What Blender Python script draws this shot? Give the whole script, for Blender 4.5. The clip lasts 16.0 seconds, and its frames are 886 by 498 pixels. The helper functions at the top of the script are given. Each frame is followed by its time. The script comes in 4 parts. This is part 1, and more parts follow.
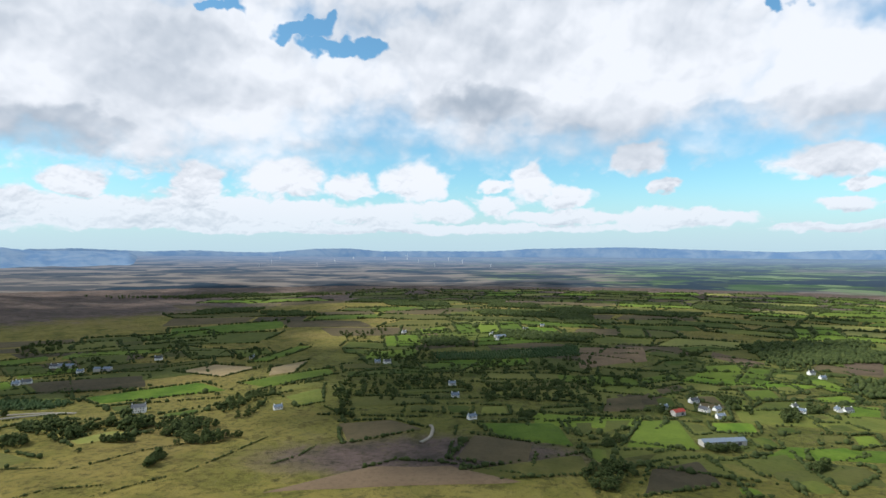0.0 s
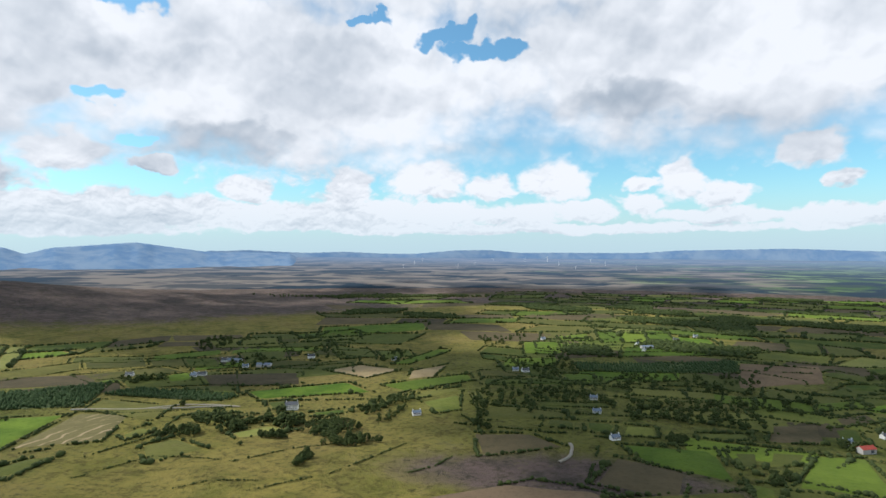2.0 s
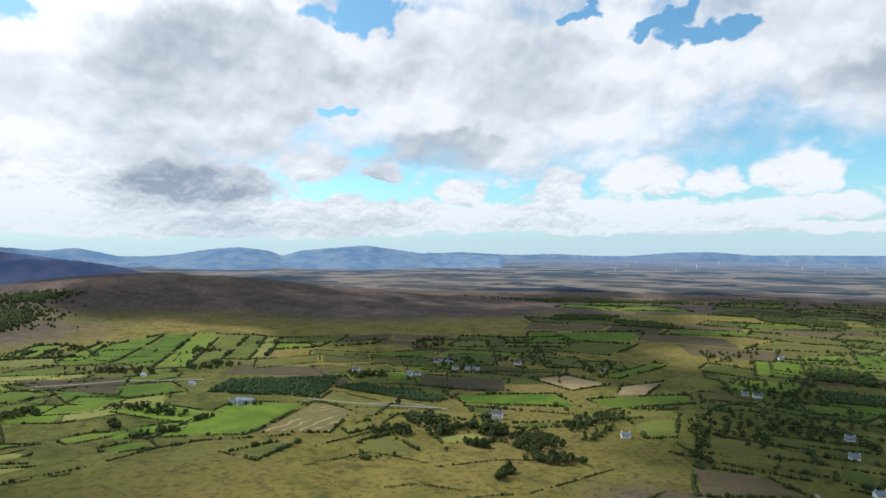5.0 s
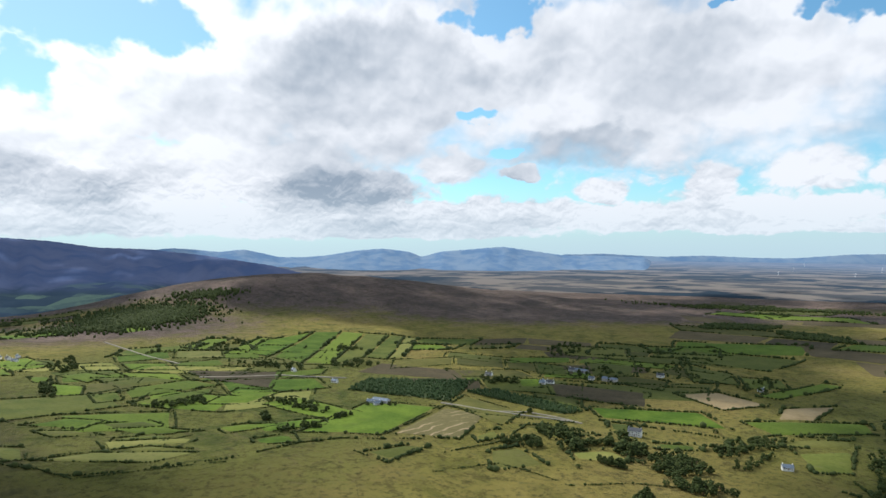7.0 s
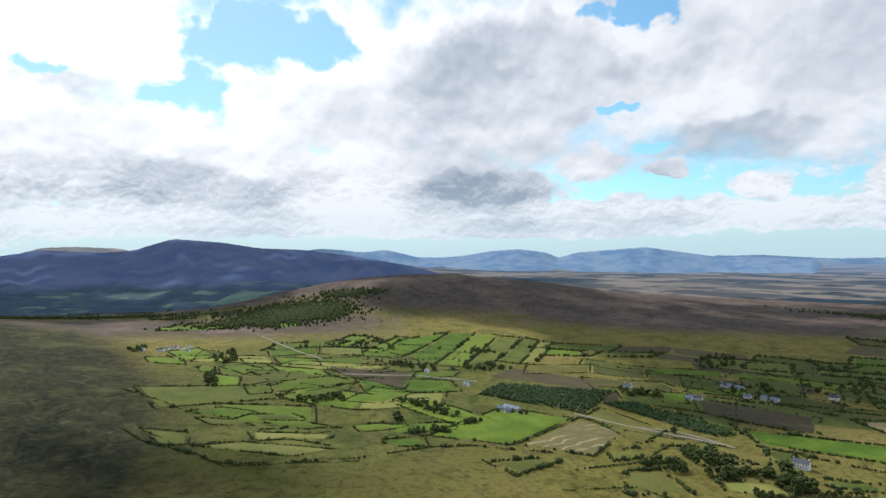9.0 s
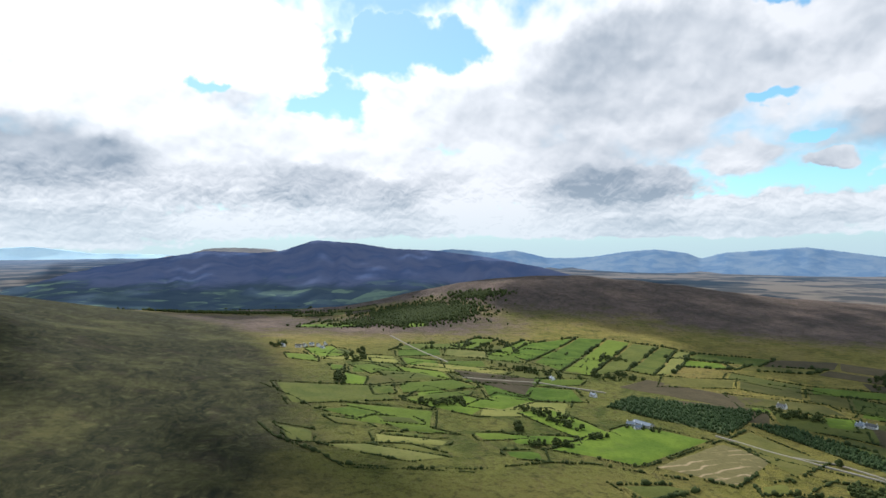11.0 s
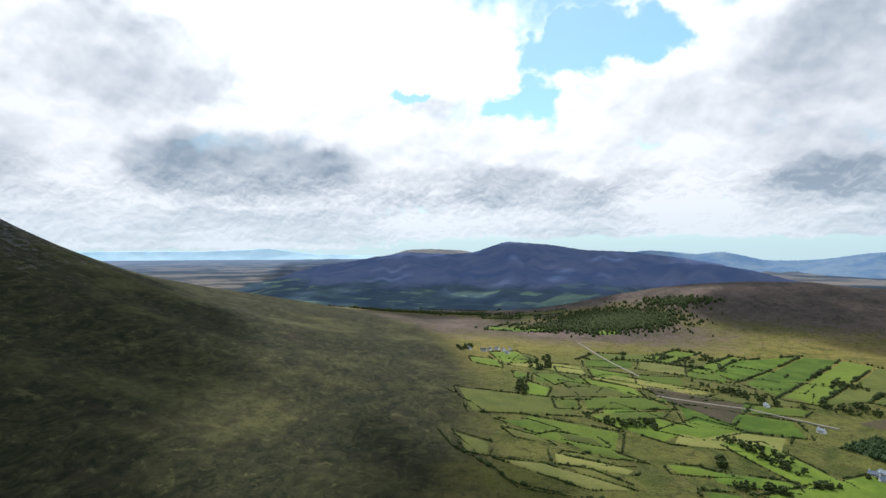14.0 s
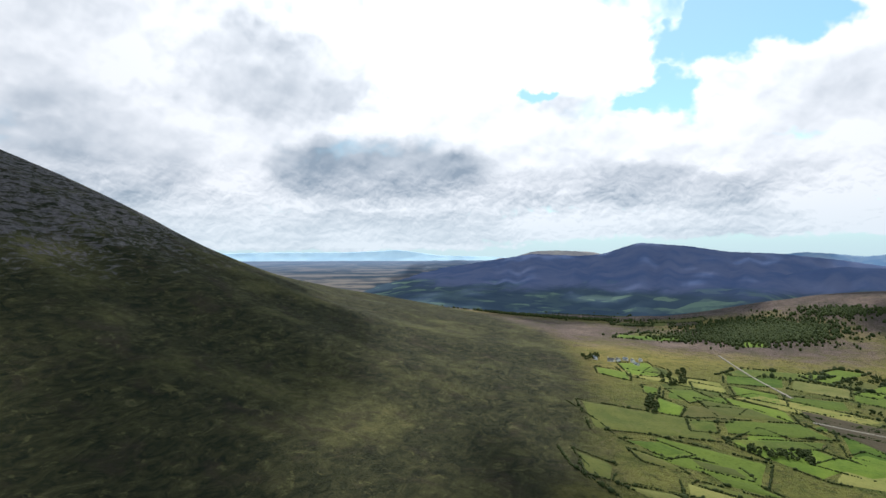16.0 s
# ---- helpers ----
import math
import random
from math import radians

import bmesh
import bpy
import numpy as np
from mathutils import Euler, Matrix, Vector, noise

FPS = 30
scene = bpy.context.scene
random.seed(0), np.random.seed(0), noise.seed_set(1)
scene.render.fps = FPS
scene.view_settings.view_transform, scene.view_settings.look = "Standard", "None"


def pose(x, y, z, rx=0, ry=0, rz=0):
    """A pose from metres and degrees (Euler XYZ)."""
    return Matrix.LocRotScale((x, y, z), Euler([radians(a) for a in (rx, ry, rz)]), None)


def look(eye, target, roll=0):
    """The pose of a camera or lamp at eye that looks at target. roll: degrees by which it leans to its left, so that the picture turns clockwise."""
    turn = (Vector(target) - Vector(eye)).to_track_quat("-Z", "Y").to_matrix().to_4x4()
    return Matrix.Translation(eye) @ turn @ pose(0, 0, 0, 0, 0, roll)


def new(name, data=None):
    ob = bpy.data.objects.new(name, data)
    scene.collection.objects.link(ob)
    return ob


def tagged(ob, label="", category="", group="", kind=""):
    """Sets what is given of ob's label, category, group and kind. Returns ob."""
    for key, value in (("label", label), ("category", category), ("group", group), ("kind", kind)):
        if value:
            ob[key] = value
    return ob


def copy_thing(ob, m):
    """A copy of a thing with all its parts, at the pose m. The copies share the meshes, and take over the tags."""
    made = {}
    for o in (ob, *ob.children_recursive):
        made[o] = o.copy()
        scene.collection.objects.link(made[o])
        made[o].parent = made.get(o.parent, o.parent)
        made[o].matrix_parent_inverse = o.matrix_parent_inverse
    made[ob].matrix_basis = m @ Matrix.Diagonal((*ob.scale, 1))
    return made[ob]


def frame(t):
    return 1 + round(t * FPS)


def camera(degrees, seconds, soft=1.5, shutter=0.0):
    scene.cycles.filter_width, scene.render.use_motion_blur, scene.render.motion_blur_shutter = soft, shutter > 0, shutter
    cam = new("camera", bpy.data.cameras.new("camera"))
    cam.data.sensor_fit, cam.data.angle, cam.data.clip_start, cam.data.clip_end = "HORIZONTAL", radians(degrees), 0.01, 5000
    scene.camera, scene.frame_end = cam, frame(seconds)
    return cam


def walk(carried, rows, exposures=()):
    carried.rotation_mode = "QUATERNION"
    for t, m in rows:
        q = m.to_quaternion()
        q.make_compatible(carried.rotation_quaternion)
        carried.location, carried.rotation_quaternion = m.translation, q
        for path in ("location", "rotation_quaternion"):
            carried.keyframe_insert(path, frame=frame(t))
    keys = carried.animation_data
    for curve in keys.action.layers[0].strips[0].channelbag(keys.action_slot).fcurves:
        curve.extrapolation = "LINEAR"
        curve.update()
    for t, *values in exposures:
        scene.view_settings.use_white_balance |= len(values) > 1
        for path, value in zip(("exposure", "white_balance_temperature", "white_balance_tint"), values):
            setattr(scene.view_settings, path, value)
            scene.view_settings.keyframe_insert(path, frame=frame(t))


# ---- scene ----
cam = camera(74.5, 16.0)
ROWS = [
    (0.0, -0.0, 0.0, 208.0, 0.00, 0.01, -0.06),
    (0.5, 0.9, 4.3, 211.7, 3.43, 0.03, -0.05),
    (1.0, 1.6, 8.4, 214.1, 6.87, 0.03, -0.04),
    (1.5, 1.9, 12.5, 216.0, 10.30, 0.04, -0.03),
    (2.0, 2.0, 16.3, 218.0, 13.71, 0.04, -0.03),
    (2.5, 2.3, 19.6, 220.3, 17.11, 0.05, -0.02),
    (3.0, 2.4, 22.5, 222.4, 20.51, 0.06, -0.01),
    (3.5, 2.3, 25.1, 224.3, 23.90, 0.07, -0.00),
    (4.0, 2.2, 27.7, 226.2, 27.30, 0.08, 0.00),
    (6.5, 3.3, 45.2, 236.1, 44.32, 0.13, 0.02),
    (7.0, 2.3, 49.3, 238.0, 47.65, 0.14, 0.01),
    (7.5, 0.7, 53.4, 239.8, 51.00, 0.14, 0.00),
    (8.0, -1.3, 57.7, 241.1, 54.36, 0.13, -0.01),
    (8.5, -4.1, 62.0, 242.5, 57.75, 0.12, -0.02),
    (9.0, -7.3, 66.9, 244.0, 61.04, 0.12, -0.02),
    (11.5, -25.3, 92.0, 251.8, 76.95, 0.07, -0.01),
    (12.0, -28.7, 96.4, 253.7, 80.10, 0.07, -0.00),
    (12.5, -32.3, 100.3, 255.4, 83.26, 0.06, 0.00),
    (13.0, -36.6, 103.5, 257.0, 86.42, 0.06, 0.01),
    (13.5, -41.8, 106.0, 258.8, 89.50, 0.06, 0.01),
    (14.0, -47.8, 107.9, 260.7, 92.61, 0.06, 0.01),
    (14.5, -53.9, 109.8, 262.7, 95.72, 0.07, 0.01),
    (15.0, -59.6, 112.1, 264.7, 98.85, 0.08, 0.01),
    (15.5, -64.9, 114.6, 266.9, 101.96, 0.09, 0.01),
    (16.0, -70.2, 116.9, 269.4, 105.04, 0.10, 0.01),
]
walk(cam, [(t, pose(x, y, z, 90 + pitch, lean, yaw)) for t, x, y, z, yaw, pitch, lean in ROWS], [(0.0, -0.03, 6150.0, 10.0), (16.0, -0.03, 6150.0, 10.0)])

# ---- light: sun through a broken cloud deck ----
SUN_AZ, SUN_EL = 97.0, 42.0      # degrees to the left of +y, degrees above the horizon


def heading(az, el=0.0):
    a, e = radians(az), radians(el)
    return Vector((-math.sin(a) * math.cos(e), math.cos(a) * math.cos(e), math.sin(e)))


SUN_DIR = heading(SUN_AZ, SUN_EL)
sun = new("sun", bpy.data.lights.new("sun", "SUN"))
sun.data.energy, sun.data.angle, sun.data.color = 5.0, radians(0.9), (1.0, 0.95, 0.86)
sun.matrix_world = look(SUN_DIR * 100, (0, 0, 0))


class Tree:
    """A small helper that wires shader nodes."""

    def __init__(self, tree):
        self.t = tree
        tree.nodes.clear()

    def node(self, kind, **sets):
        n = self.t.nodes.new(kind)
        for k, v in sets.items():
            setattr(n, k, v)
        return n

    def put(self, socket, v):
        if isinstance(v, bpy.types.NodeSocket):
            self.t.links.new(v, socket)
        elif isinstance(v, (tuple, list)) and socket.type == "RGBA" and len(v) == 3:
            socket.default_value = (*v, 1)
        else:
            socket.default_value = v

    def m(self, op, a, b=0.0, c=0.0, clamp=False):
        n = self.node("ShaderNodeMath", operation=op, use_clamp=clamp)
        for s, v in zip(n.inputs, (a, b, c)):
            self.put(s, v)
        return n.outputs[0]

    def v(self, op, a, b=(0, 0, 0), scale=None):
        n = self.node("ShaderNodeVectorMath", operation=op)
        self.put(n.inputs[0], a)
        self.put(n.inputs[1], b)
        if scale is not None:
            self.put(n.inputs["Scale"], scale)
        return n.outputs["Value"] if op in ("LENGTH", "DOT_PRODUCT") else n.outputs[0]

    def xyz(self, x, y, z=0.0):
        n = self.node("ShaderNodeCombineXYZ")
        for s, v in zip(n.inputs, (x, y, z)):
            self.put(s, v)
        return n.outputs[0]

    def noise(self, vec, scale, detail=4.0, rough=0.55, distort=0.0, colour=False):
        n = self.node("ShaderNodeTexNoise")
        self.put(n.inputs["Vector"], vec)
        for k, v in (("Scale", scale), ("Detail", detail), ("Roughness", rough), ("Distortion", distort)):
            n.inputs[k].default_value = v
        return n.outputs[1 if colour else 0]

    def step(self, x, lo, hi, a=0.0, b=1.0):
        n = self.node("ShaderNodeMapRange", interpolation_type="SMOOTHSTEP")
        for s, v in zip(n.inputs, (x, lo, hi, a, b)):
            self.put(s, v)
        return n.outputs[0]

    def mix(self, f, a, b, blend="MIX"):
        n = self.node("ShaderNodeMix", data_type="RGBA", blend_type=blend)
        self.put(n.inputs[0], f)
        self.put(n.inputs[6], a)
        self.put(n.inputs[7], b)
        return n.outputs[2]


world = bpy.data.worlds.new("world")
scene.world = world
world.use_nodes = True
w = Tree(world.node_tree)
way = w.node("ShaderNodeTexCoord").outputs["Generated"]
part_xyz = w.node("ShaderNodeSeparateXYZ")
w.put(part_xyz.inputs[0], way)
AZ = w.m("MULTIPLY", w.m("ARCTAN2", w.m("MULTIPLY", part_xyz.outputs[0], -1.0), part_xyz.outputs[1]), 57.2958)
EL = w.m("MULTIPLY", w.m("ARCSINE", part_xyz.outputs[2]), 57.2958)
rise = w.m("MULTIPLY", w.m("LOGARITHM", w.m("ADD", 1.0, w.m("DIVIDE", w.m("MAXIMUM", EL, 0.0), 40.0)), math.e), 12.8)
near_spot = w.xyz(w.m("MULTIPLY", AZ, 0.20), rise, 3.0)
warp = w.v("SUBTRACT", w.noise(near_spot, 1.7, 3.4, 0.5, colour=True), (0.5, 0.5, 0.5))
amount = w.m("ADD", 0.22, w.m("MULTIPLY", w.m("MAXIMUM", EL, 0.0), 0.045))
place = w.v("ADD", w.xyz(AZ, EL), w.v("SCALE", w.v("MULTIPLY", warp, (8.5, 5.0, 0.0)), scale=amount))
cover, gaps, greys = [-1.0], [0.0], [0.0]


def blob(az, el, wide, high, at=None):
    rel = w.v("DIVIDE", w.v("SUBTRACT", at or place, (az, el, 0.0)), (wide, high, 1.0))
    return w.m("SUBTRACT", 1.0, w.v("LENGTH", rel))


def cloud(az, el, wide, high, grey=0.0):
    """A cumulus at a bearing and height in degrees, with its half width and half height."""
    b = blob(az, el, wide, high)
    cover[0] = w.m("SMOOTH_MAX", cover[0], b, 0.15)
    under = blob(az, el - 0.75 * high, wide * 0.95, high * 0.8)
    greys[0] = w.m("MAXIMUM", greys[0], w.m("MULTIPLY", under, 0.52 + grey))


def gap(az, el, wide, high, deep=1.0):
    gaps[0] = w.m("MAXIMUM", gaps[0], w.m("MULTIPLY", blob(az, el, wide * 1.02, high * 1.02), deep))


def shade(az, el, wide, high, deep=0.8):
    greys[0] = w.m("MAXIMUM", greys[0], w.m("MULTIPLY", w.step(blob(az, el, wide * 1.2, high * 1.2), 0.0, 0.6), deep))


cloud(27.4, 15.89, 26.5, 8.62)
cloud(-11.8, 17.47, 27.8, 8.86)
cloud(-34.8, 13.96, 11.3, 4.72)
cloud(4.7, 29.75, 55.5, 10.85)
cloud(-19.0, 8.68, 3.1, 1.43)
cloud(-21.0, 5.87, 1.3, 0.77)
cloud(-34.0, 7.51, 4.6, 1.45)
cloud(-36.2, 5.36, 1.6, 0.80)
cloud(-34.8, 3.73, 2.2, 0.55)
cloud(32.2, 5.42, 2.5, 1.30)
cloud(23.1, 6.4, 2.4, 2.22)
cloud(22.8, 4.89, 2.9, 1.27)
cloud(15.1, 6.88, 4.1, 2.01)
cloud(9.0, 6.07, 2.6, 1.19)
cloud(2.7, 6.42, 3.3, 1.97)
cloud(-4.9, 6.14, 1.6, 0.71)
cloud(-8.4, 6.64, 2.0, 1.95)
cloud(-11.6, 4.96, 2.4, 1.19)
cloud(29.5, 3.17, 7.6, 1.34)
cloud(18.0, 3.48, 12.0, 1.37)
cloud(6.9, 3.25, 4.9, 1.10)
cloud(0.2, 3.67, 3.0, 0.99)
cloud(-5.3, 4.16, 2.1, 0.99)
cloud(-22.0, 2.86, 6.7, 0.88)
cloud(-34.8, 1.82, 6.0, 0.41)
cloud(-11.8, 3.07, 5.8, 0.75)
cloud(10.1, 2.02, 31.6, 0.49)
gap(13.6, 19.99, 3.2, 1.14)
gap(9.6, 18.56, 4.3, 1.08)
gap(-29.7, 19.83, 1.7, 1.11)
gap(20.9, 21.59, 2.9, 0.71)
shade(34.0, 10.28, 7.2, 2.01)
shade(-3.6, 13.67, 10.4, 2.09, 0.5)
shade(-17.0, 10.07, 10.1, 1.54, 0.4)
shade(7.4, 9.88, 13.9, 1.34, 0.4)
cloud(57.8, 6.53, 7.6, 2.50, 0.2)
cloud(46.7, 8.25, 4.2, 1.91)
cloud(55.5, 14.47, 16.9, 7.52)
cloud(40.3, 7.54, 1.6, 0.63)
cloud(53.4, 3.49, 12.6, 1.35)
cloud(41.9, 3.81, 10.0, 1.37)
cloud(55.5, 1.76, 20.1, 0.67)
gap(41.9, 21.53, 4.5, 1.60)
gap(44.1, 13.04, 1.8, 0.70, 0.8)
gap(41.9, 9.55, 1.5, 0.52, 0.5)
shade(56.7, 5.69, 7.4, 1.62, 0.9)
shade(36.2, 9.27, 6.9, 1.85)
shade(49.1, 14.4, 11.8, 2.83, 0.45)
cloud(52.3, 16.87, 22.1, 8.59)
cloud(75.0, 10.91, 18.2, 5.22)
cloud(59.9, 5.88, 11.1, 2.25)
cloud(77.2, 4.76, 12.6, 1.92)
cloud(52.3, 3.24, 23.4, 1.65)
cloud(79.2, 2.3, 14.1, 1.18)
cloud(77.5, 8.63, 26.9, 4.17)
cloud(65.7, 16.85, 21.1, 6.08)
cloud(92.7, 17.56, 10.5, 4.73)
cloud(81.5, 2.76, 31.8, 1.30)
gap(73.3, 18.56, 5.0, 2.70)
gap(83.5, 13.86, 2.9, 2.55, 0.8)
gap(41.8, 21.29, 3.9, 1.45, 0.8)
gap(73.3, 9.62, 5.4, 0.97, 0.4)
gap(95.8, 15.09, 2.8, 0.94, 0.8)
gap(77.5, 18.91, 7.6, 2.96)
gap(43.5, 21.39, 4.5, 1.29, 0.8)
gap(44.5, 13.0, 1.6, 0.71, 0.7)
gap(83.4, 12.79, 4.3, 1.46, 0.6)
shade(53.4, 14.8, 12.4, 4.65, 0.75)
shade(33.7, 9.28, 6.8, 1.84)
shade(56.7, 6.21, 9.1, 2.17)
shade(81.2, 5.25, 7.8, 2.06)
shade(86.2, 6.16, 6.8, 2.49, 0.75)
shade(54.6, 13.72, 10.9, 3.13, 0.5)
cloud(106.1, 16.54, 20.8, 10.28)
cloud(110.6, 6.0, 18.2, 4.38, 0.2)
cloud(82.4, 7.85, 23.6, 5.44)
cloud(108.4, 1.86, 26.4, 1.20)
cloud(61.3, 16.16, 15.1, 7.57)
cloud(116.8, 0.56, 19.4, 0.65)
gap(79.0, 18.56, 7.4, 2.88)
gap(95.8, 14.96, 2.3, 0.61, 0.7)
gap(85.7, 13.47, 2.8, 1.05, 0.7)
shade(116.4, 15.96, 6.6, 4.73, 0.7)
shade(112.8, 7.08, 10.9, 2.95, 0.95)
shade(117.6, 2.39, 6.1, 1.19, 0.7)
shade(97.6, 6.01, 6.2, 2.66, 0.6)
shade(86.3, 5.65, 7.7, 2.31, 0.75)
shade(58.9, 14.48, 10.1, 3.80, 0.6)
cloud(130.2, 15.83, 30.4, 11.98)
cloud(134.6, 5.44, 16.7, 5.26)
cloud(93.2, 8.79, 20.5, 5.30)
cloud(120.4, 2.29, 32.8, 1.60)
shade(121.5, 16.24, 10.6, 5.40, 0.65)
shade(140.1, 8.71, 5.6, 2.67, 0.5)
shade(110.2, 7.04, 13.0, 3.27, 0.95)
shade(134.6, 5.44, 7.6, 1.91, 0.6)
shade(115.2, 3.16, 8.5, 1.20, 0.7)
shade(54.0, 16.2, 13.5, 6.2, 0.7)
shade(111.0, 7.4, 13.5, 4.2, 1.0)
shade(35.0, 15.5, 8.0, 3.0, 0.35)
shade(23.3, 15.96, 15.1, 5.61, 0.5)
shade(-27.9, 11.71, 6.9, 1.88, 0.45)
# Unseen cloud cover, partly added overhead to lift the skylight on the land.
cloud(-95.0, 30.0, 60.0, 25.0)
cloud(60.0, 60.0, 50.0, 22.0)
cloud(-30.0, 62.0, 50.0, 22.0)
cloud(-160.0, 25.0, 50.0, 20.0)
cloud(170.0, 15.0, 30.0, 10.0)
tuft = w.m("ADD", 0.42, w.m("MULTIPLY", w.m("MAXIMUM", EL, 0.0), 0.014))


def puffs(vec, scale, detail):
    """Rounded heads of cumulus: one at their middles, falling to zero between them."""
    n = w.node("ShaderNodeTexVoronoi", feature="SMOOTH_F1", normalize=True)
    w.put(n.inputs["Vector"], vec)
    for k, v in (("Scale", scale), ("Detail", detail), ("Roughness", 0.5), ("Smoothness", 0.55)):
        n.inputs[k].default_value = v
    return w.m("SUBTRACT", 1.0, w.m("MULTIPLY", n.outputs["Distance"], 1.5))


curl = w.v("ADD", near_spot, w.v("SCALE", warp, scale=0.5))
heads, heads_up = puffs(curl, 1.7, 2.5), puffs(w.v("ADD", curl, (0.04, 0.13, 0.0)), 1.7, 2.5)
billow = w.noise(near_spot, 1.0, 3.5, 0.45)
lifted = w.noise(w.v("ADD", near_spot, (0.06, 0.25, 0.0)), 1.0, 3.5, 0.45)
relief = w.m("ADD", w.m("MULTIPLY", w.m("SUBTRACT", lifted, billow), 0.75), w.m("MULTIPLY", w.m("SUBTRACT", heads_up, heads), 0.42))
bumpy = w.m("ADD", w.m("MULTIPLY", w.m("SUBTRACT", billow, 0.5), 0.9), w.m("MULTIPLY", w.m("SUBTRACT", heads, 0.45), 0.75))
low = w.step(EL, 4.0, 10.0, 1.0, 0.0)
tufts, tufts_up = puffs(curl, 4.6, 2.0), puffs(w.v("ADD", curl, (0.01, 0.06, 0.0)), 4.6, 2.0)
relief = w.m("ADD", relief, w.m("MULTIPLY", w.m("MULTIPLY", w.m("SUBTRACT", tufts_up, tufts), low), 0.85))
bumpy = w.m("ADD", bumpy, w.m("MULTIPLY", w.m("MULTIPLY", w.m("SUBTRACT", tufts, 0.55), low), 1.5))
body = w.m("ADD", w.m("SUBTRACT", cover[0], w.m("MULTIPLY", w.m("MAXIMUM", gaps[0], 0.0), 1.7)), w.m("MULTIPLY", bumpy, tuft))
alpha = w.step(body, -0.14, w.step(EL, 5.0, 11.0, 0.22, 0.46))
low_haze = w.step(EL, 0.0, 7.0, 0.85, 0.0)
sun_near = w.m("MAXIMUM", w.v("DOT_PRODUCT", way, tuple(SUN_DIR)), 0.0)
glow = w.m("POWER", sun_near, 13.0)
dark = w.m("ADD", w.m("MULTIPLY", w.m("MAXIMUM", greys[0], 0.0), 0.95), w.m("MULTIPLY", relief, 1.25))
dark = w.m("ADD", dark, w.m("MULTIPLY", w.m("SUBTRACT", w.noise(near_spot, 0.42, 2.5, 0.45), 0.56), 1.5))
dark = w.m("MAXIMUM", w.m("MINIMUM", dark, 1.0), 0.0)
white = w.mix(glow, (0.95, 0.96, 0.98), (3.0, 2.95, 2.85))
cloud_colour = w.mix(dark, white, (0.33, 0.40, 0.48))
sky = w.node("ShaderNodeTexSky", sky_type="NISHITA", sun_disc=False, sun_elevation=radians(SUN_EL), sun_rotation=radians(-SUN_AZ), air_density=1.0, dust_density=0.6, ozone_density=1.5)
blue = w.mix(1.0, sky.outputs[0], (0.112, 0.162, 0.162), "MULTIPLY")
blue = w.mix(w.m("POWER", sun_near, 5.0), blue, (0.44, 0.67, 0.80))
blue = w.mix(low_haze, blue, (0.58, 0.75, 0.84))
veil = w.mix(w.m("MULTIPLY", low_haze, 0.6), cloud_colour, (0.68, 0.80, 0.86))
air = w.mix(alpha, blue, veil)
back = w.node("ShaderNodeBackground")
w.put(back.inputs[0], air)
back.inputs[1].default_value = 1.0
w.t.links.new(back.outputs[0], w.node("ShaderNodeOutputWorld").inputs[0])


# ---- lie of the land ----
PEAK = (-850.0, -1400.0)
PROFILE = ((0, 610), (320, 492), (467, 428), (636, 332), (769, 251), (874, 201), (1050, 128), (1263, 74), (1500, 42), (1800, 22), (2200, 6), (2700, 0))
MID = (-20.0, 60.0)
RIM, FLAT = 4850.0, 2900.0


def smooth(x, a, b):
    s = np.clip((x - a) / (b - a), 0, 1)
    return s * s * (3 - 2 * s)


def spread(x, y, az, d, long, wide, turn=0.0):
    """A bell shape at a bearing and distance from the start, its length across that bearing."""
    a = math.radians(az)
    dx, dy = x + math.sin(a) * d, y - math.cos(a) * d
    b = a + math.radians(turn)
    u, v = dx * math.cos(b) + dy * math.sin(b), -dx * math.sin(b) + dy * math.cos(b)
    return np.exp(-0.5 * ((u / long) ** 2 + (v / wide) ** 2))


def waves(x, y, size, seed):
    out = 0.0
    rng = np.random.RandomState(seed)
    for n in range(7):
        a, ph, k = rng.rand() * 6.283, rng.rand() * 6.283, (0.6 + rng.rand()) * 6.283 / size
        out = out + np.sin((x * math.cos(a) + y * math.sin(a)) * k + ph)
    return out / 7


_R, _Z = np.array(PROFILE, float).T
_RR = np.arange(0, 2720, 20.0)
_ZZ = np.convolve(np.pad(np.interp(_RR, _R, _Z), 6, mode="edge"), np.ones(13) / 13, "valid")


def land(x, y):
    """The height of the ground."""
    x, y = np.asarray(x, float), np.asarray(y, float)
    rho = np.hypot(x - PEAK[0], y - PEAK[1])
    bear = np.arctan2(x - PEAK[0], y - PEAK[1])
    z = np.interp(rho * (1 + 0.012 * np.sin(bear * 23) + 0.02 * np.sin(bear * 9 + 1)), _RR, _ZZ)
    z = z + 48 * spread(x, y, 108, 1950, 260, 330)
    hill = 104 * spread(x, y, 62, 2560, 390, 330) + 62 * spread(x, y, 49, 2700, 480, 330) + 38 * spread(x, y, 72, 2500, 260, 260)
    z = z + hill * (1 + 0.06 * waves(x, y, 260, 5))
    z = z + 5 * waves(x, y, 700, 1) + 2.0 * waves(x, y, 230, 2) + 0.6 * waves(x, y, 90, 3)
    r = np.hypot(x - MID[0], y - MID[1])
    az = np.degrees(np.arctan2(-(x - MID[0]), y - MID[1]))
    rim = 152 + 50 * np.clip(az / 100, 0, 1)
    s = np.clip((r - FLAT) / (RIM - FLAT), 0, 1)
    return z * (1 - 0.8 * smooth(r, 3300, 4300)) + rim * s ** 1.7


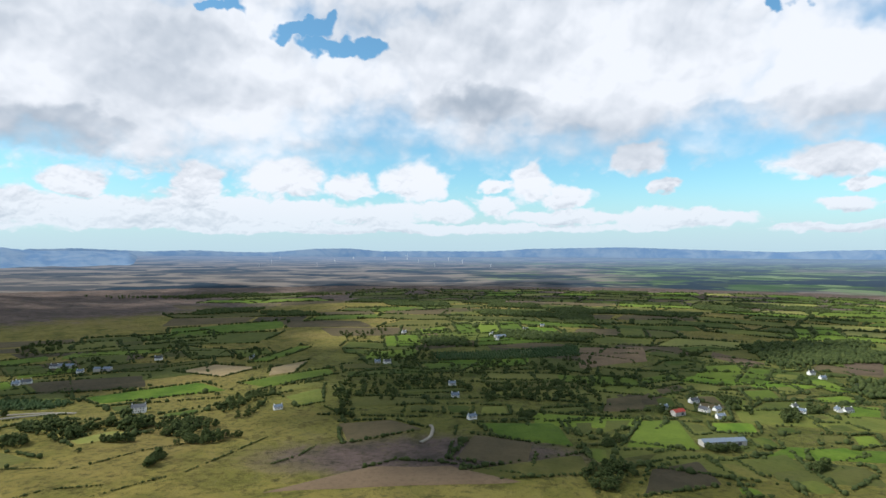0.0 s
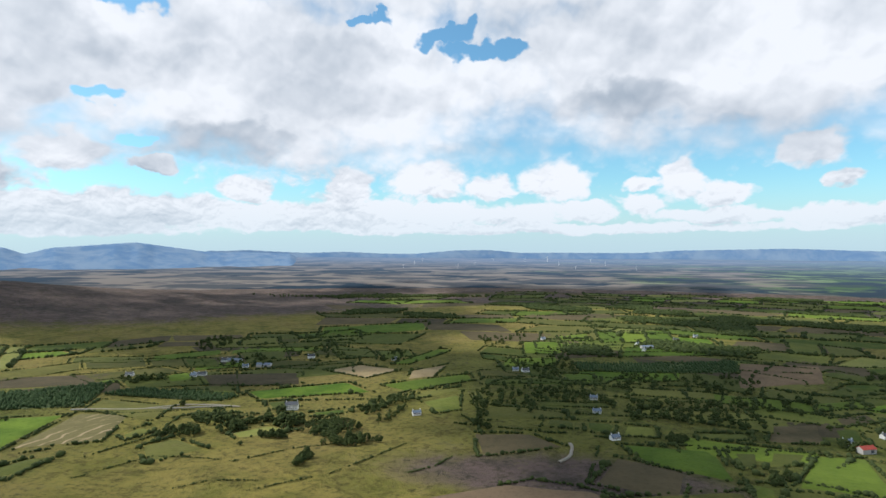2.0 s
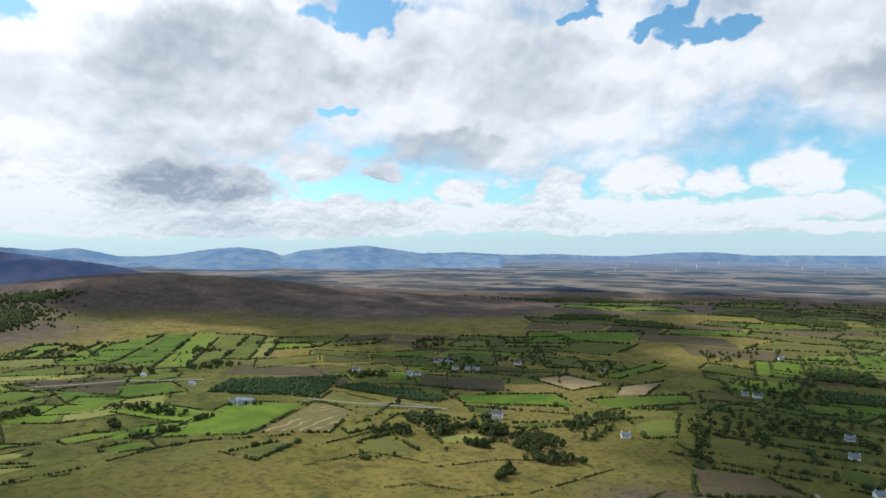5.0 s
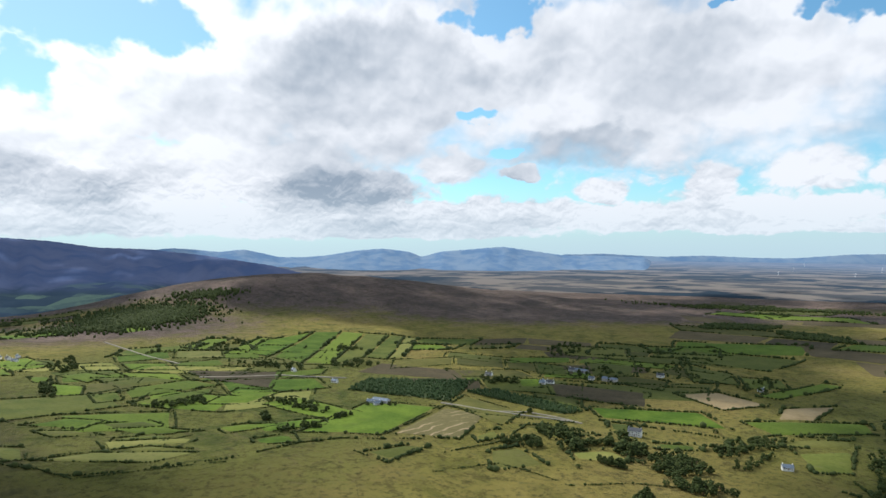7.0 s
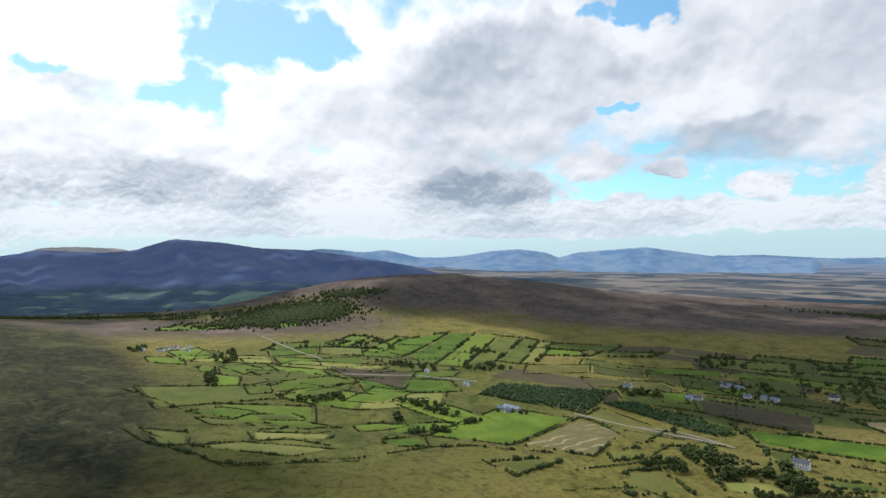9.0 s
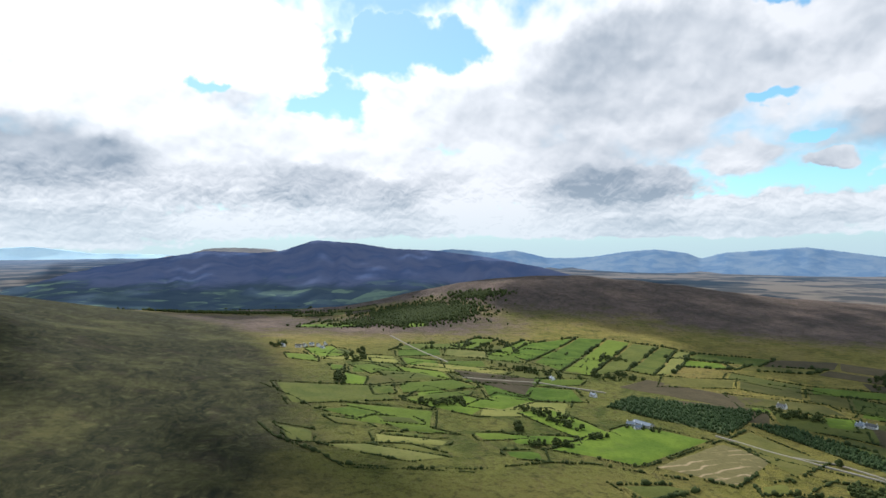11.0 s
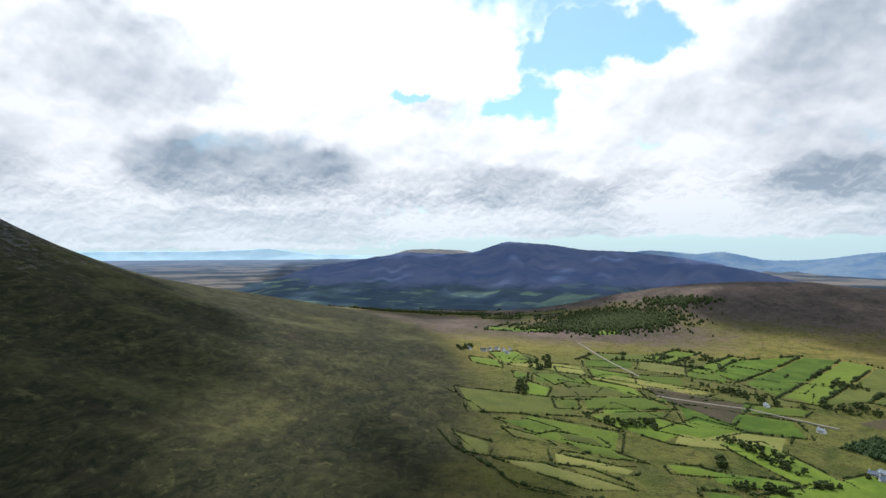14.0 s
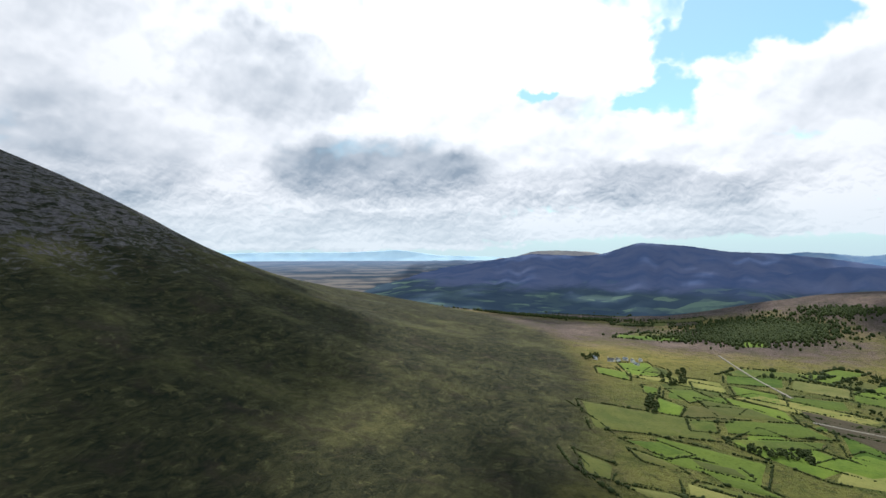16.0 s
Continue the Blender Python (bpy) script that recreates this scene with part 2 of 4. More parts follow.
# ---- materials ----
def material(name):
    mat = bpy.data.materials.new(name)
    mat.use_nodes = True
    return mat, Tree(mat.node_tree)


def finish(k, colour, rough=0.9, bump=None, strength=0.4, distance=1.0, metallic=0.0):
    b = k.node("ShaderNodeBsdfPrincipled")
    k.put(b.inputs["Base Color"], colour)
    k.put(b.inputs["Roughness"], rough)
    b.inputs["Metallic"].default_value = metallic
    b.inputs["Specular IOR Level"].default_value = 0.06
    if bump is not None:
        n = k.node("ShaderNodeBump")
        n.inputs["Strength"].default_value, n.inputs["Distance"].default_value = strength, distance
        k.put(n.inputs["Height"], bump)
        k.t.links.new(n.outputs[0], b.inputs["Normal"])
    k.t.links.new(b.outputs[0], k.node("ShaderNodeOutputMaterial").inputs[0])


def attribute(k, name):
    n = k.node("ShaderNodeAttribute", attribute_name=name)
    return n.outputs["Fac"]


def make_moor():
    """Rough grass, rushes, heather and scree, much darker with paler patches on the slope; which of them grows where is
    told by the sheet's attributes.
    """
    mat, k = material("moorland")
    p = k.node("ShaderNodeNewGeometry").outputs["Position"]
    big, mid, fine = k.noise(p, 0.004, 5, 0.6), k.noise(p, 0.018, 7, 0.68, 0.6), k.noise(p, 0.13, 6, 0.7)
    streak = k.noise(k.v("MULTIPLY", p, (1.0, 1.6, 3.0)), 0.03, 8, 0.72, 1.4)
    grass = k.mix(k.step(mid, 0.35, 0.65), (0.125, 0.122, 0.027), (0.250, 0.205, 0.054))
    grass = k.mix(k.step(big, 0.45, 0.65, 0.0, 0.8), grass, (0.235, 0.180, 0.060))
    lush = k.mix(k.step(mid, 0.35, 0.62), (0.068, 0.086, 0.019), (0.142, 0.140, 0.035))
    lush = k.mix(k.step(streak, 0.52, 0.7, 0.0, 0.7), lush, (0.120, 0.100, 0.044))
    grass = k.mix(k.step(k.m("ADD", attribute(k, "lush"), k.m("MULTIPLY", k.m("SUBTRACT", mid, 0.5), 0.9)), 0.3, 0.7), grass, lush)
    # Heath brown is lifted and purpled to carry some distance haze in its colour.
    heath = k.mix(k.step(mid, 0.35, 0.7), (0.079, 0.062, 0.055), (0.149, 0.107, 0.091))
    heath = k.mix(k.step(big, 0.5, 0.7), heath, (0.192, 0.138, 0.114))
    col = k.mix(k.step(k.m("ADD", attribute(k, "heath"), k.m("MULTIPLY", k.m("SUBTRACT", mid, 0.5), 0.8)), 0.3, 0.7), grass, heath)
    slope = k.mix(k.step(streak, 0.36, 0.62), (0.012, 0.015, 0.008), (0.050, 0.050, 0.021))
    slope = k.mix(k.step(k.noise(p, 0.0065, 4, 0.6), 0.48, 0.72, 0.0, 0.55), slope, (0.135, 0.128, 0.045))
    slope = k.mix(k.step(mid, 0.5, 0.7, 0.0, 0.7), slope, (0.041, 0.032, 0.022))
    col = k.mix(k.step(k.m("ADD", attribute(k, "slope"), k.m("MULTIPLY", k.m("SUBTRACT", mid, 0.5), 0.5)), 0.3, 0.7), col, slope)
    col = k.mix(k.step(fine, 0.48, 0.68, 0.0, 0.6), col, (0.024, 0.027, 0.013))
    col = k.mix(k.step(streak, 0.58, 0.72, 0.0, 0.45), col, (0.152, 0.132, 0.060))
    tussock = k.noise(k.v("ADD", p, k.v("SCALE", k.noise(p, 0.02, 3, colour=True), scale=40.0)), 0.055, 9, 0.78)
    col = k.mix(k.step(tussock, 0.51, 0.60, 0.0, 0.42), col, (0.024, 0.027, 0.011))
    col = k.mix(k.step(tussock, 0.44, 0.36, 0.0, 0.45), col, (0.150, 0.138, 0.052))
    stones = k.step(k.m("ADD", attribute(k, "scree"), k.m("MULTIPLY", k.m("SUBTRACT", streak, 0.5), 2.2)), 0.45, 0.70)
    col = k.mix(stones, col, k.mix(k.step(fine, 0.3, 0.7), (0.056, 0.051, 0.054), (0.152, 0.142, 0.142)))
    finish(k, col, 0.95, k.m("ADD", mid, k.m("ADD", k.m("MULTIPLY", fine, 0.6), tussock)), 0.9, 7.0)
    return mat


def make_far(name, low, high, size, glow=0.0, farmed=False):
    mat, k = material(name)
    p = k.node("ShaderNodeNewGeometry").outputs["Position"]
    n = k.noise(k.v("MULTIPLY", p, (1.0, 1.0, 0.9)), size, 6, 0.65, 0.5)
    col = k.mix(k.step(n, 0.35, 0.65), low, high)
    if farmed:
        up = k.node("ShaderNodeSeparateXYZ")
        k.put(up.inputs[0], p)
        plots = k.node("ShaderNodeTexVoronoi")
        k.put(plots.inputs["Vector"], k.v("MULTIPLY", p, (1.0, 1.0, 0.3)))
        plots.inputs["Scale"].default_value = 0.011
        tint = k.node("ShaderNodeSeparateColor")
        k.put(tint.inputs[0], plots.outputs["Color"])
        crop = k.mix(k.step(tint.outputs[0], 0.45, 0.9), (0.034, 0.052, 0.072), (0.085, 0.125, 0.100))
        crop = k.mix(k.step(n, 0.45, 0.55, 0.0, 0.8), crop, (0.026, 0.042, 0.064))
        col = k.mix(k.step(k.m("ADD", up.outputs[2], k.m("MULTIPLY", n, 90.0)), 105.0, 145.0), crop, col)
    # The emission imitates haze in front of the hills; they are no lamps.
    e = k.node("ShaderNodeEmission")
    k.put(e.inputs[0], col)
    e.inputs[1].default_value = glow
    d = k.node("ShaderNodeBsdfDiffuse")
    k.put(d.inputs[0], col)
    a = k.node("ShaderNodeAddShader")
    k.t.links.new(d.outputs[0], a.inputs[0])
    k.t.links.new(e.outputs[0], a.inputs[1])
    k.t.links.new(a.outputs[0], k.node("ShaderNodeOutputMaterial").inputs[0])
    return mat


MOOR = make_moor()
# Distance haze is painted into these hills as blue and pale tints.
HAZED_BLUE = make_far("hazed_blue_hills", (0.075, 0.130, 0.215), (0.125, 0.175, 0.240), 0.006, 0.66)
HAZED_PALE = make_far("hazed_pale_hills", (0.32, 0.46, 0.56), (0.38, 0.52, 0.6), 0.004, 0.6)
# Cloud shade and haze are painted into one range, sunlight into the other.
RANGE = make_far("painted_shade_range", (0.044, 0.066, 0.130), (0.068, 0.084, 0.142), 0.0035, 0.5, True)
RANGE_LIT = make_far("painted_lit_range", (0.20, 0.19, 0.20), (0.30, 0.28, 0.26), 0.01, 0.35)


# ---- the ground: one sheet out to the horizon ----
def sheet(name, verts, faces, mat, flat=False):
    """A mesh object from an array of corners and an array of faces, all of one size."""
    verts, faces = np.asarray(verts, np.float32), np.asarray(faces, np.int32)
    n, k = faces.shape
    me = bpy.data.meshes.new(name)
    me.vertices.add(len(verts))
    me.vertices.foreach_set("co", verts.ravel())
    me.loops.add(n * k)
    me.loops.foreach_set("vertex_index", faces.ravel())
    me.polygons.add(n)
    me.polygons.foreach_set("loop_start", np.arange(0, n * k, k, dtype=np.int32))
    me.polygons.foreach_set("use_smooth", np.full(n, not flat))
    me.materials.append(mat)
    me.update(calc_edges=True)
    return new(name, me)


def grid_faces(rows, cols, closed=False):
    i, j = np.meshgrid(np.arange(rows - 1), np.arange(cols if closed else cols - 1), indexing="ij")
    j2 = (j + 1) % cols
    return np.stack([i * cols + j, i * cols + j2, (i + 1) * cols + j2, (i + 1) * cols + j], -1).reshape(-1, 4)


AROUND = np.radians(np.concatenate([np.arange(-45, 150, 0.3), np.arange(150, 315, 1.5)]))
OUT = np.concatenate([np.arange(0.5, 300, 12), np.arange(300, 1200, 7), np.arange(1200, 3000, 18), np.linspace(3000, 3150, 6)])
ga, gr = np.meshgrid(AROUND, OUT)
gx, gy = MID[0] - np.sin(ga) * gr, MID[1] + np.cos(ga) * gr
gz = land(gx, gy)
ground = sheet("ground", np.stack([gx, gy, gz], -1).reshape(-1, 3), grid_faces(len(OUT), len(AROUND), True), MOOR)
tagged(ground, "olive and brown moorland sheet with grass, heather and scree", "ground", kind="structure")
rho = np.hypot(gx - PEAK[0], gy - PEAK[1])
brown = np.maximum.reduce([spread(gx, gy, 60, 2500, 560, 420), spread(gx, gy, 42, 2300, 600, 330), spread(gx, gy, 30, 2300, 500, 250), 0.8 * spread(gx, gy, 2, 560, 160, 60), smooth(gr, 1900, 2500) * 0.85, 0.75 * spread(gx, gy, 76, 1850, 420, 260), 0.7 * spread(gx, gy, 90, 1900, 420, 350), smooth(rho, 800, 550) * 0.7])
lush = np.maximum.reduce([spread(gx, gy, 66, 1050, 300, 420), 0.45 * spread(gx, gy, 30, 850, 330, 260), 0.9 * spread(gx, gy, -15, 1000, 500, 420)])
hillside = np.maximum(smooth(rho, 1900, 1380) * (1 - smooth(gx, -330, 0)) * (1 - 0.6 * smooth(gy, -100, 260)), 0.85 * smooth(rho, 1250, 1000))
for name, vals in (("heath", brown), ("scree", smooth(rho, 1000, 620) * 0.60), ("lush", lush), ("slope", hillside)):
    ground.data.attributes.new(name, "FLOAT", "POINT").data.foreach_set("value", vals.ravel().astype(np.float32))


# ---- distance: the plain beyond, and its ranges ----
def make_plain():
    """Far fields, bog and woods in thin bands, with shadow bands and glowing haze painted in; position on the sheet is
    read as the true distance it stands for.
    """
    mat, k = material("far_plain")
    p = k.node("ShaderNodeNewGeometry").outputs["Position"]
    s = k.node("ShaderNodeSeparateXYZ")
    k.put(s.inputs[0], p)
    out = k.v("LENGTH", k.xyz(s.outputs[0], s.outputs[1], 0.0))
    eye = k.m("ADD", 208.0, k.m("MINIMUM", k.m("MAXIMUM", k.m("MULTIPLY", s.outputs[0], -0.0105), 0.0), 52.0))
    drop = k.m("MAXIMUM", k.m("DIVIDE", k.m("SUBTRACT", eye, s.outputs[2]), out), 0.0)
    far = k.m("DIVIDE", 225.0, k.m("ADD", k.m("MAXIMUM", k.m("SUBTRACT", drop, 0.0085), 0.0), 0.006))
    plan = k.v("SCALE", k.v("NORMALIZE", k.xyz(s.outputs[0], s.outputs[1], 0.0)), scale=far)
    big, mid = k.noise(plan, 0.00055, 5, 0.6), k.noise(plan, 0.0018, 5, 0.6)
    cells = k.node("ShaderNodeTexVoronoi")
    k.put(cells.inputs["Vector"], plan)
    cells.inputs["Scale"].default_value = 0.0046
    tone = k.node("ShaderNodeSeparateColor")
    k.put(tone.inputs[0], cells.outputs["Color"])
    farms = k.mix(tone.outputs[0], (0.036, 0.070, 0.026), (0.15, 0.20, 0.095))
    farms = k.mix(k.step(tone.outputs[1], 0.55, 0.6), farms, (0.035, 0.05, 0.04))
    bog = k.mix(k.step(mid, 0.45, 0.55), (0.060, 0.062, 0.064), (0.165, 0.142, 0.120))
    east = k.m("DIVIDE", s.outputs[0], out)
    col = k.mix(k.step(k.m("ADD", big, k.m("MULTIPLY", east, 0.3)), 0.5, 0.58), bog, farms)
    # Dark blue bands put cloud shadow into the plain's colour.
    col = k.mix(k.step(k.noise(plan, 0.0011, 4, 0.6), 0.52, 0.56), col, (0.022, 0.034, 0.045))
    # Haze is painted: blue and emission grow with the distance stood for.
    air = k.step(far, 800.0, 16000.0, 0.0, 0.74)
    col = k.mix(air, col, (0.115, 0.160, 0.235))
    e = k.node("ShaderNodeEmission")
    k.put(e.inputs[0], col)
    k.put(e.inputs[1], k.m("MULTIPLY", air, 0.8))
    d = k.node("ShaderNodeBsdfDiffuse")
    k.put(d.inputs[0], col)
    a = k.node("ShaderNodeAddShader")
    k.t.links.new(d.outputs[0], a.inputs[0])
    k.t.links.new(e.outputs[0], a.inputs[1])
    k.t.links.new(a.outputs[0], k.node("ShaderNodeOutputMaterial").inputs[0])
    return mat


pa, pr = np.meshgrid(AROUND, np.linspace(3100, RIM, 60))
px_, py_ = MID[0] - np.sin(pa) * pr, MID[1] + np.cos(pa) * pr
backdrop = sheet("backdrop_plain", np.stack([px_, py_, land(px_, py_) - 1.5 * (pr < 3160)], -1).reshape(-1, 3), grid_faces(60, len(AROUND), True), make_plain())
tagged(backdrop, "blue-green plain of bog and fields at the horizon, painted hazy", "distance", kind="structure")


def ridge(name, az0, az1, dist, crest, mat, label, deep=500.0, step=0.15, rough=1.0, sink=8.0, bulge=1.1):
    """A range seen along bearings az0 to az1: crest(az) is its height in degrees over the eye's level."""
    az = np.arange(az0, az1 + step / 2, step)
    eye = 208 + 60 * np.clip(az / 105, 0, 1)
    top = eye + dist * np.tan(np.radians(crest(az)))
    edge = smooth(az - az0, 0, 2.5) * smooth(az1 - az, 0, 2.5)
    rows, n = [], 22
    deep = deep(az) if callable(deep) else np.full_like(az, deep)
    for i in range(n):
        s = i / (n - 1)
        r = dist - deep * (1 - s)
        base = land(MID[0] - np.sin(np.radians(az)) * (dist - deep), MID[1] + np.cos(np.radians(az)) * (dist - deep)) - sink
        gully = 1 - rough * 0.22 * s * (1 - s) * 4 * (0.5 + 0.5 * np.sin(az * 2.1 + 1.3 * np.sin(az * 0.9) + s))
        z = base + (top - base) * s ** bulge * gully * edge
        rows.append(np.stack([MID[0] - np.sin(np.radians(az)) * r, MID[1] + np.cos(np.radians(az)) * r, z], -1))
    back = rows[-1].copy()
    back[:, 2] -= 120
    back[:, :2] += (back[:, :2] - np.array(MID)) * 0.012
    rows.append(back)
    ob = sheet(name, np.concatenate(rows), grid_faces(n + 1, len(az)), mat)
    return tagged(ob, label, "mountain range", kind="structure")


def crest_of(*stops):
    """A crest through (bearing, height) stops, with a little roughness."""
    a, h = np.array(sorted(stops), float).T

    def crest(az):
        fine = np.interp(np.arange(a[0] - 3, a[-1] + 3, 0.1), a, h)
        fine = np.convolve(np.pad(fine, 4, mode="edge"), np.ones(9) / 9, "valid")
        return np.interp(az, np.arange(a[0] - 3, a[-1] + 3, 0.1)[:len(fine)], fine) + 0.012 * np.sin(az * 7.3) + 0.01 * np.sin(az * 17.7 + 1)
    return crest


ridge("backdrop_low_hills", -50, 38, 4830, crest_of((37.2, -0.12), (36.5, -0.25), (34.3, -0.26), (32.4, -0.16), (29.5, -0.31), (26.9, -0.41), (23.3, -0.27), (19.4, -0.43), (16.4, -0.43), (12.3, -0.06), (9.0, 0.00), (5.8, -0.27), (2.4, -0.21), (-5.3, -0.21), (-8.6, 0.02), (-17.5, 0.19), (-22.0, 0.03), (-26.6, -0.11), (-30.9, -0.25), (-34.0, -0.10), (-37.3, -0.04), (-50, -0.1)), HAZED_BLUE, "low hills along the horizon, painted hazy blue", 70, bulge=0.8, rough=0.2)
ridge("backdrop_peaks", 26, 78, 4760, crest_of((17.1, -0.64), (23.5, -0.50), (27.8, -0.57), (32.4, -0.39), (35.3, -0.45), (37.8, -0.09), (41.7, 0.45), (44.7, 0.18), (47.9, -0.09), (49.7, -0.65), (50.7, -0.15), (53.5, 0.19), (56.2, -0.04), (59.0, -0.54), (61.2, -0.70), (63.4, -0.70), (65.0, -0.31), (66.6, 0.02), (68.7, -0.25), (70.8, -0.04), (72.8, 0.07), (74.8, -0.19)), HAZED_BLUE, "mountains far across the plain, painted hazy blue", 620, bulge=0.8, rough=0.3, sink=30.0)
ridge("backdrop_shore", 96, 150, 4830, crest_of((126.4, -0.32), (120.4, -0.22), (114.1, -0.23), (110.2, -0.07), (108.9, 0.04), (106.9, -0.18), (104.7, -0.51), (98.6, -0.62), (93.2, -0.67), (150, -0.4), (96, -0.7)), HAZED_PALE, "hills across a distant bay, painted hazy pale", 120)
ridge("backdrop_back_ridge", 85, 101, 4700, crest_of((87.8, -0.55), (90.0, -0.05), (93.3, 0.06), (95.5, -0.05), (97.6, -0.70)), RANGE_LIT, "brown ridge painted sunlit behind a dark range", 300)
ridge("mountain_range", 54, 123, 4450, crest_of((58.5, -2.85), (61.2, -2.26), (66.9, -1.05), (69.9, -0.58), (74.6, -0.05), (78.4, 0.06), (81.7, 0.56), (85.8, 0.84), (87.5, 0.28), (88.9, -0.22), (91.1, -0.44), (95.5, -0.27), (98.7, -0.81), (102.8, -1.49), (106.8, -2.07), (111.6, -2.81), (115.9, -3.28), (120.0, -3.83)), RANGE, "mountain range painted dark blue as cloud shade and haze", lambda az: 1150 + 950 * smooth(az, 66, 80) - 700 * smooth(az, 104, 118), rough=0.8)
ridge("foothills", 50, 80, 3500, crest_of((55.6, -3.00), (58.5, -2.70), (61.2, -2.26), (64.0, -1.54), (66.9, -1.10), (69.9, -0.96), (73.0, -1.51), (76.7, -2.62)), RANGE, "foothills below a mountain range, painted dark blue as cloud shade", 500, bulge=0.8)


# ---- farmland ----
def make_turf(name, dark, light, third, rows=0.0, dirt=(0.10, 0.085, 0.045)):
    mat, k = material(name)
    p = k.node("ShaderNodeNewGeometry").outputs["Position"]
    rnd = k.node("ShaderNodeObjectInfo").outputs["Random"]
    mid, fine = k.noise(p, 0.025, 5, 0.6, 0.4), k.noise(p, 0.22, 4, 0.6)
    col = k.mix(k.step(mid, 0.32, 0.68), dark, light)
    col = k.mix(k.m("MULTIPLY", rnd, 0.75), col, third)
    col = k.mix(k.step(k.noise(p, 0.055, 6, 0.7, 1.0), 0.55, 0.75, 0.0, 0.55), col, dirt)
    col = k.mix(k.step(fine, 0.45, 0.75, 0.0, 0.4), col, tuple(c * 0.6 for c in dark))
    lot = k.m("FRACT", k.m("MULTIPLY", rnd, 7.31))
    col = k.mix(1.0, col, k.mix(lot, (0.74, 0.77, 0.80), (1.32, 1.30, 1.15)), "MULTIPLY")
    bump = k.m("ADD", mid, fine)
    if rows:
        wave = k.node("ShaderNodeTexWave")
        k.put(wave.inputs["Vector"], p)
        for name_, v in (("Scale", rows), ("Distortion", 9.0), ("Detail", 3.0), ("Detail Scale", 0.6)):
            wave.inputs[name_].default_value = v
        col = k.mix(k.m("MULTIPLY", k.step(wave.outputs["Fac"], 0.86, 0.97), k.step(mid, 0.4, 0.6)), col, dirt)
    finish(k, col, 0.95, bump, 0.4, 2.0)
    return mat


def make_leaf(name, dark, light):
    mat, k = material(name)
    g = k.node("ShaderNodeNewGeometry")
    n = k.noise(g.outputs["Position"], 0.9, 3, 0.6)
    col = k.mix(k.m("ADD", k.m("MULTIPLY", g.outputs["Random Per Island"], 0.6), k.m("MULTIPLY", n, 0.4)), dark, light)
    finish(k, col, 0.85, n, 0.6, 0.5)
    return mat


TURF = {
    "G": make_turf("bright_pasture", (0.052, 0.098, 0.012), (0.105, 0.156, 0.020), (0.100, 0.128, 0.022), 0.0, (0.085, 0.098, 0.030)),
    "M": make_turf("rough_pasture", (0.046, 0.072, 0.014), (0.088, 0.104, 0.022), (0.102, 0.098, 0.030)),
    "O": make_turf("olive_rushes", (0.062, 0.064, 0.018), (0.108, 0.098, 0.030), (0.085, 0.090, 0.026)),
    "Y": make_turf("pale_grass", (0.133, 0.144, 0.036), (0.202, 0.188, 0.059), (0.161, 0.167, 0.050)),
    "B": make_turf("brown_bog", (0.056, 0.048, 0.027), (0.095, 0.074, 0.044), (0.078, 0.062, 0.037)),
    "P": make_turf("purple_heather", (0.078, 0.056, 0.038), (0.140, 0.100, 0.066), (0.120, 0.085, 0.058)),
    "T": make_turf("tan_stubble", (0.223, 0.168, 0.089), (0.301, 0.229, 0.134), (0.257, 0.190, 0.112)),
    "D": make_turf("wood_floor", (0.025, 0.034, 0.018), (0.037, 0.048, 0.025), (0.034, 0.040, 0.023)),
    "W": make_turf("plantation_floor", (0.037, 0.056, 0.027), (0.062, 0.080, 0.036), (0.056, 0.073, 0.034)),
    "S": make_turf("cut_bog", (0.080, 0.074, 0.034), (0.118, 0.101, 0.048), (0.101, 0.089, 0.042), 0.02, (0.279, 0.212, 0.129)),
}
SAID = {
    "G": "bright green grazed pasture field edged with hedges", "M": "rough green pasture field with rushes and hedges",
    "O": "olive field of rushes and rough grass", "Y": "pale yellow-green field of grass", "B": "brown boggy field of rough grass",
    "P": "purple-brown patch of heather moor", "T": "tan mown stubble field among green pastures", "D": "dark wooded plot with dense trees",
    "W": "young conifer plantation plot in rows", "S": "brown cut bog field with pale peat banks",
}
LEAF = make_leaf("hedge_leaves", (0.022, 0.034, 0.013), (0.064, 0.080, 0.026))
CROWN = make_leaf("tree_leaves", (0.022, 0.036, 0.013), (0.074, 0.090, 0.028))
NEEDLE = make_leaf("conifer_needles", (0.025, 0.047, 0.019), (0.061, 0.090, 0.035))
bark_mat, kb = material("bark")
finish(kb, kb.mix(kb.noise(kb.node("ShaderNodeNewGeometry").outputs["Position"], 6.0), (0.05, 0.035, 0.025), (0.12, 0.09, 0.065)), 0.9)


def ball_template(level):
    bm = bmesh.new()
    bmesh.ops.create_icosphere(bm, subdivisions=level, radius=1.0)
    v = np.array([c.co[:] for c in bm.verts])
    bm.verts.index_update()
    f = np.array([[c.index for c in face.verts] for face in bm.faces])
    bm.free()
    return v, f


BALL0, BALL1 = ball_template(1), ball_template(2)
RNG = np.random.RandomState(7)


def clumps(spots, sizes, template=BALL0, jag=0.28, tall=1.0):
    """Many ragged leaf clumps as one array of corners and faces."""
    v, f = template
    spots, sizes = np.asarray(spots, float), np.asarray(sizes, float)
    n = len(spots)
    r = 1 + jag * (RNG.rand(n, len(v), 1) * 2 - 1)
    stretch = np.stack([0.8 + 0.5 * RNG.rand(n), 0.8 + 0.5 * RNG.rand(n), tall * (0.75 + 0.4 * RNG.rand(n))], -1)
    verts = v[None] * r * stretch[:, None] * sizes[:, None, None] + spots[:, None]
    return verts.reshape(-1, 3), (f[None] + (np.arange(n) * len(v))[:, None, None]).reshape(-1, 3)


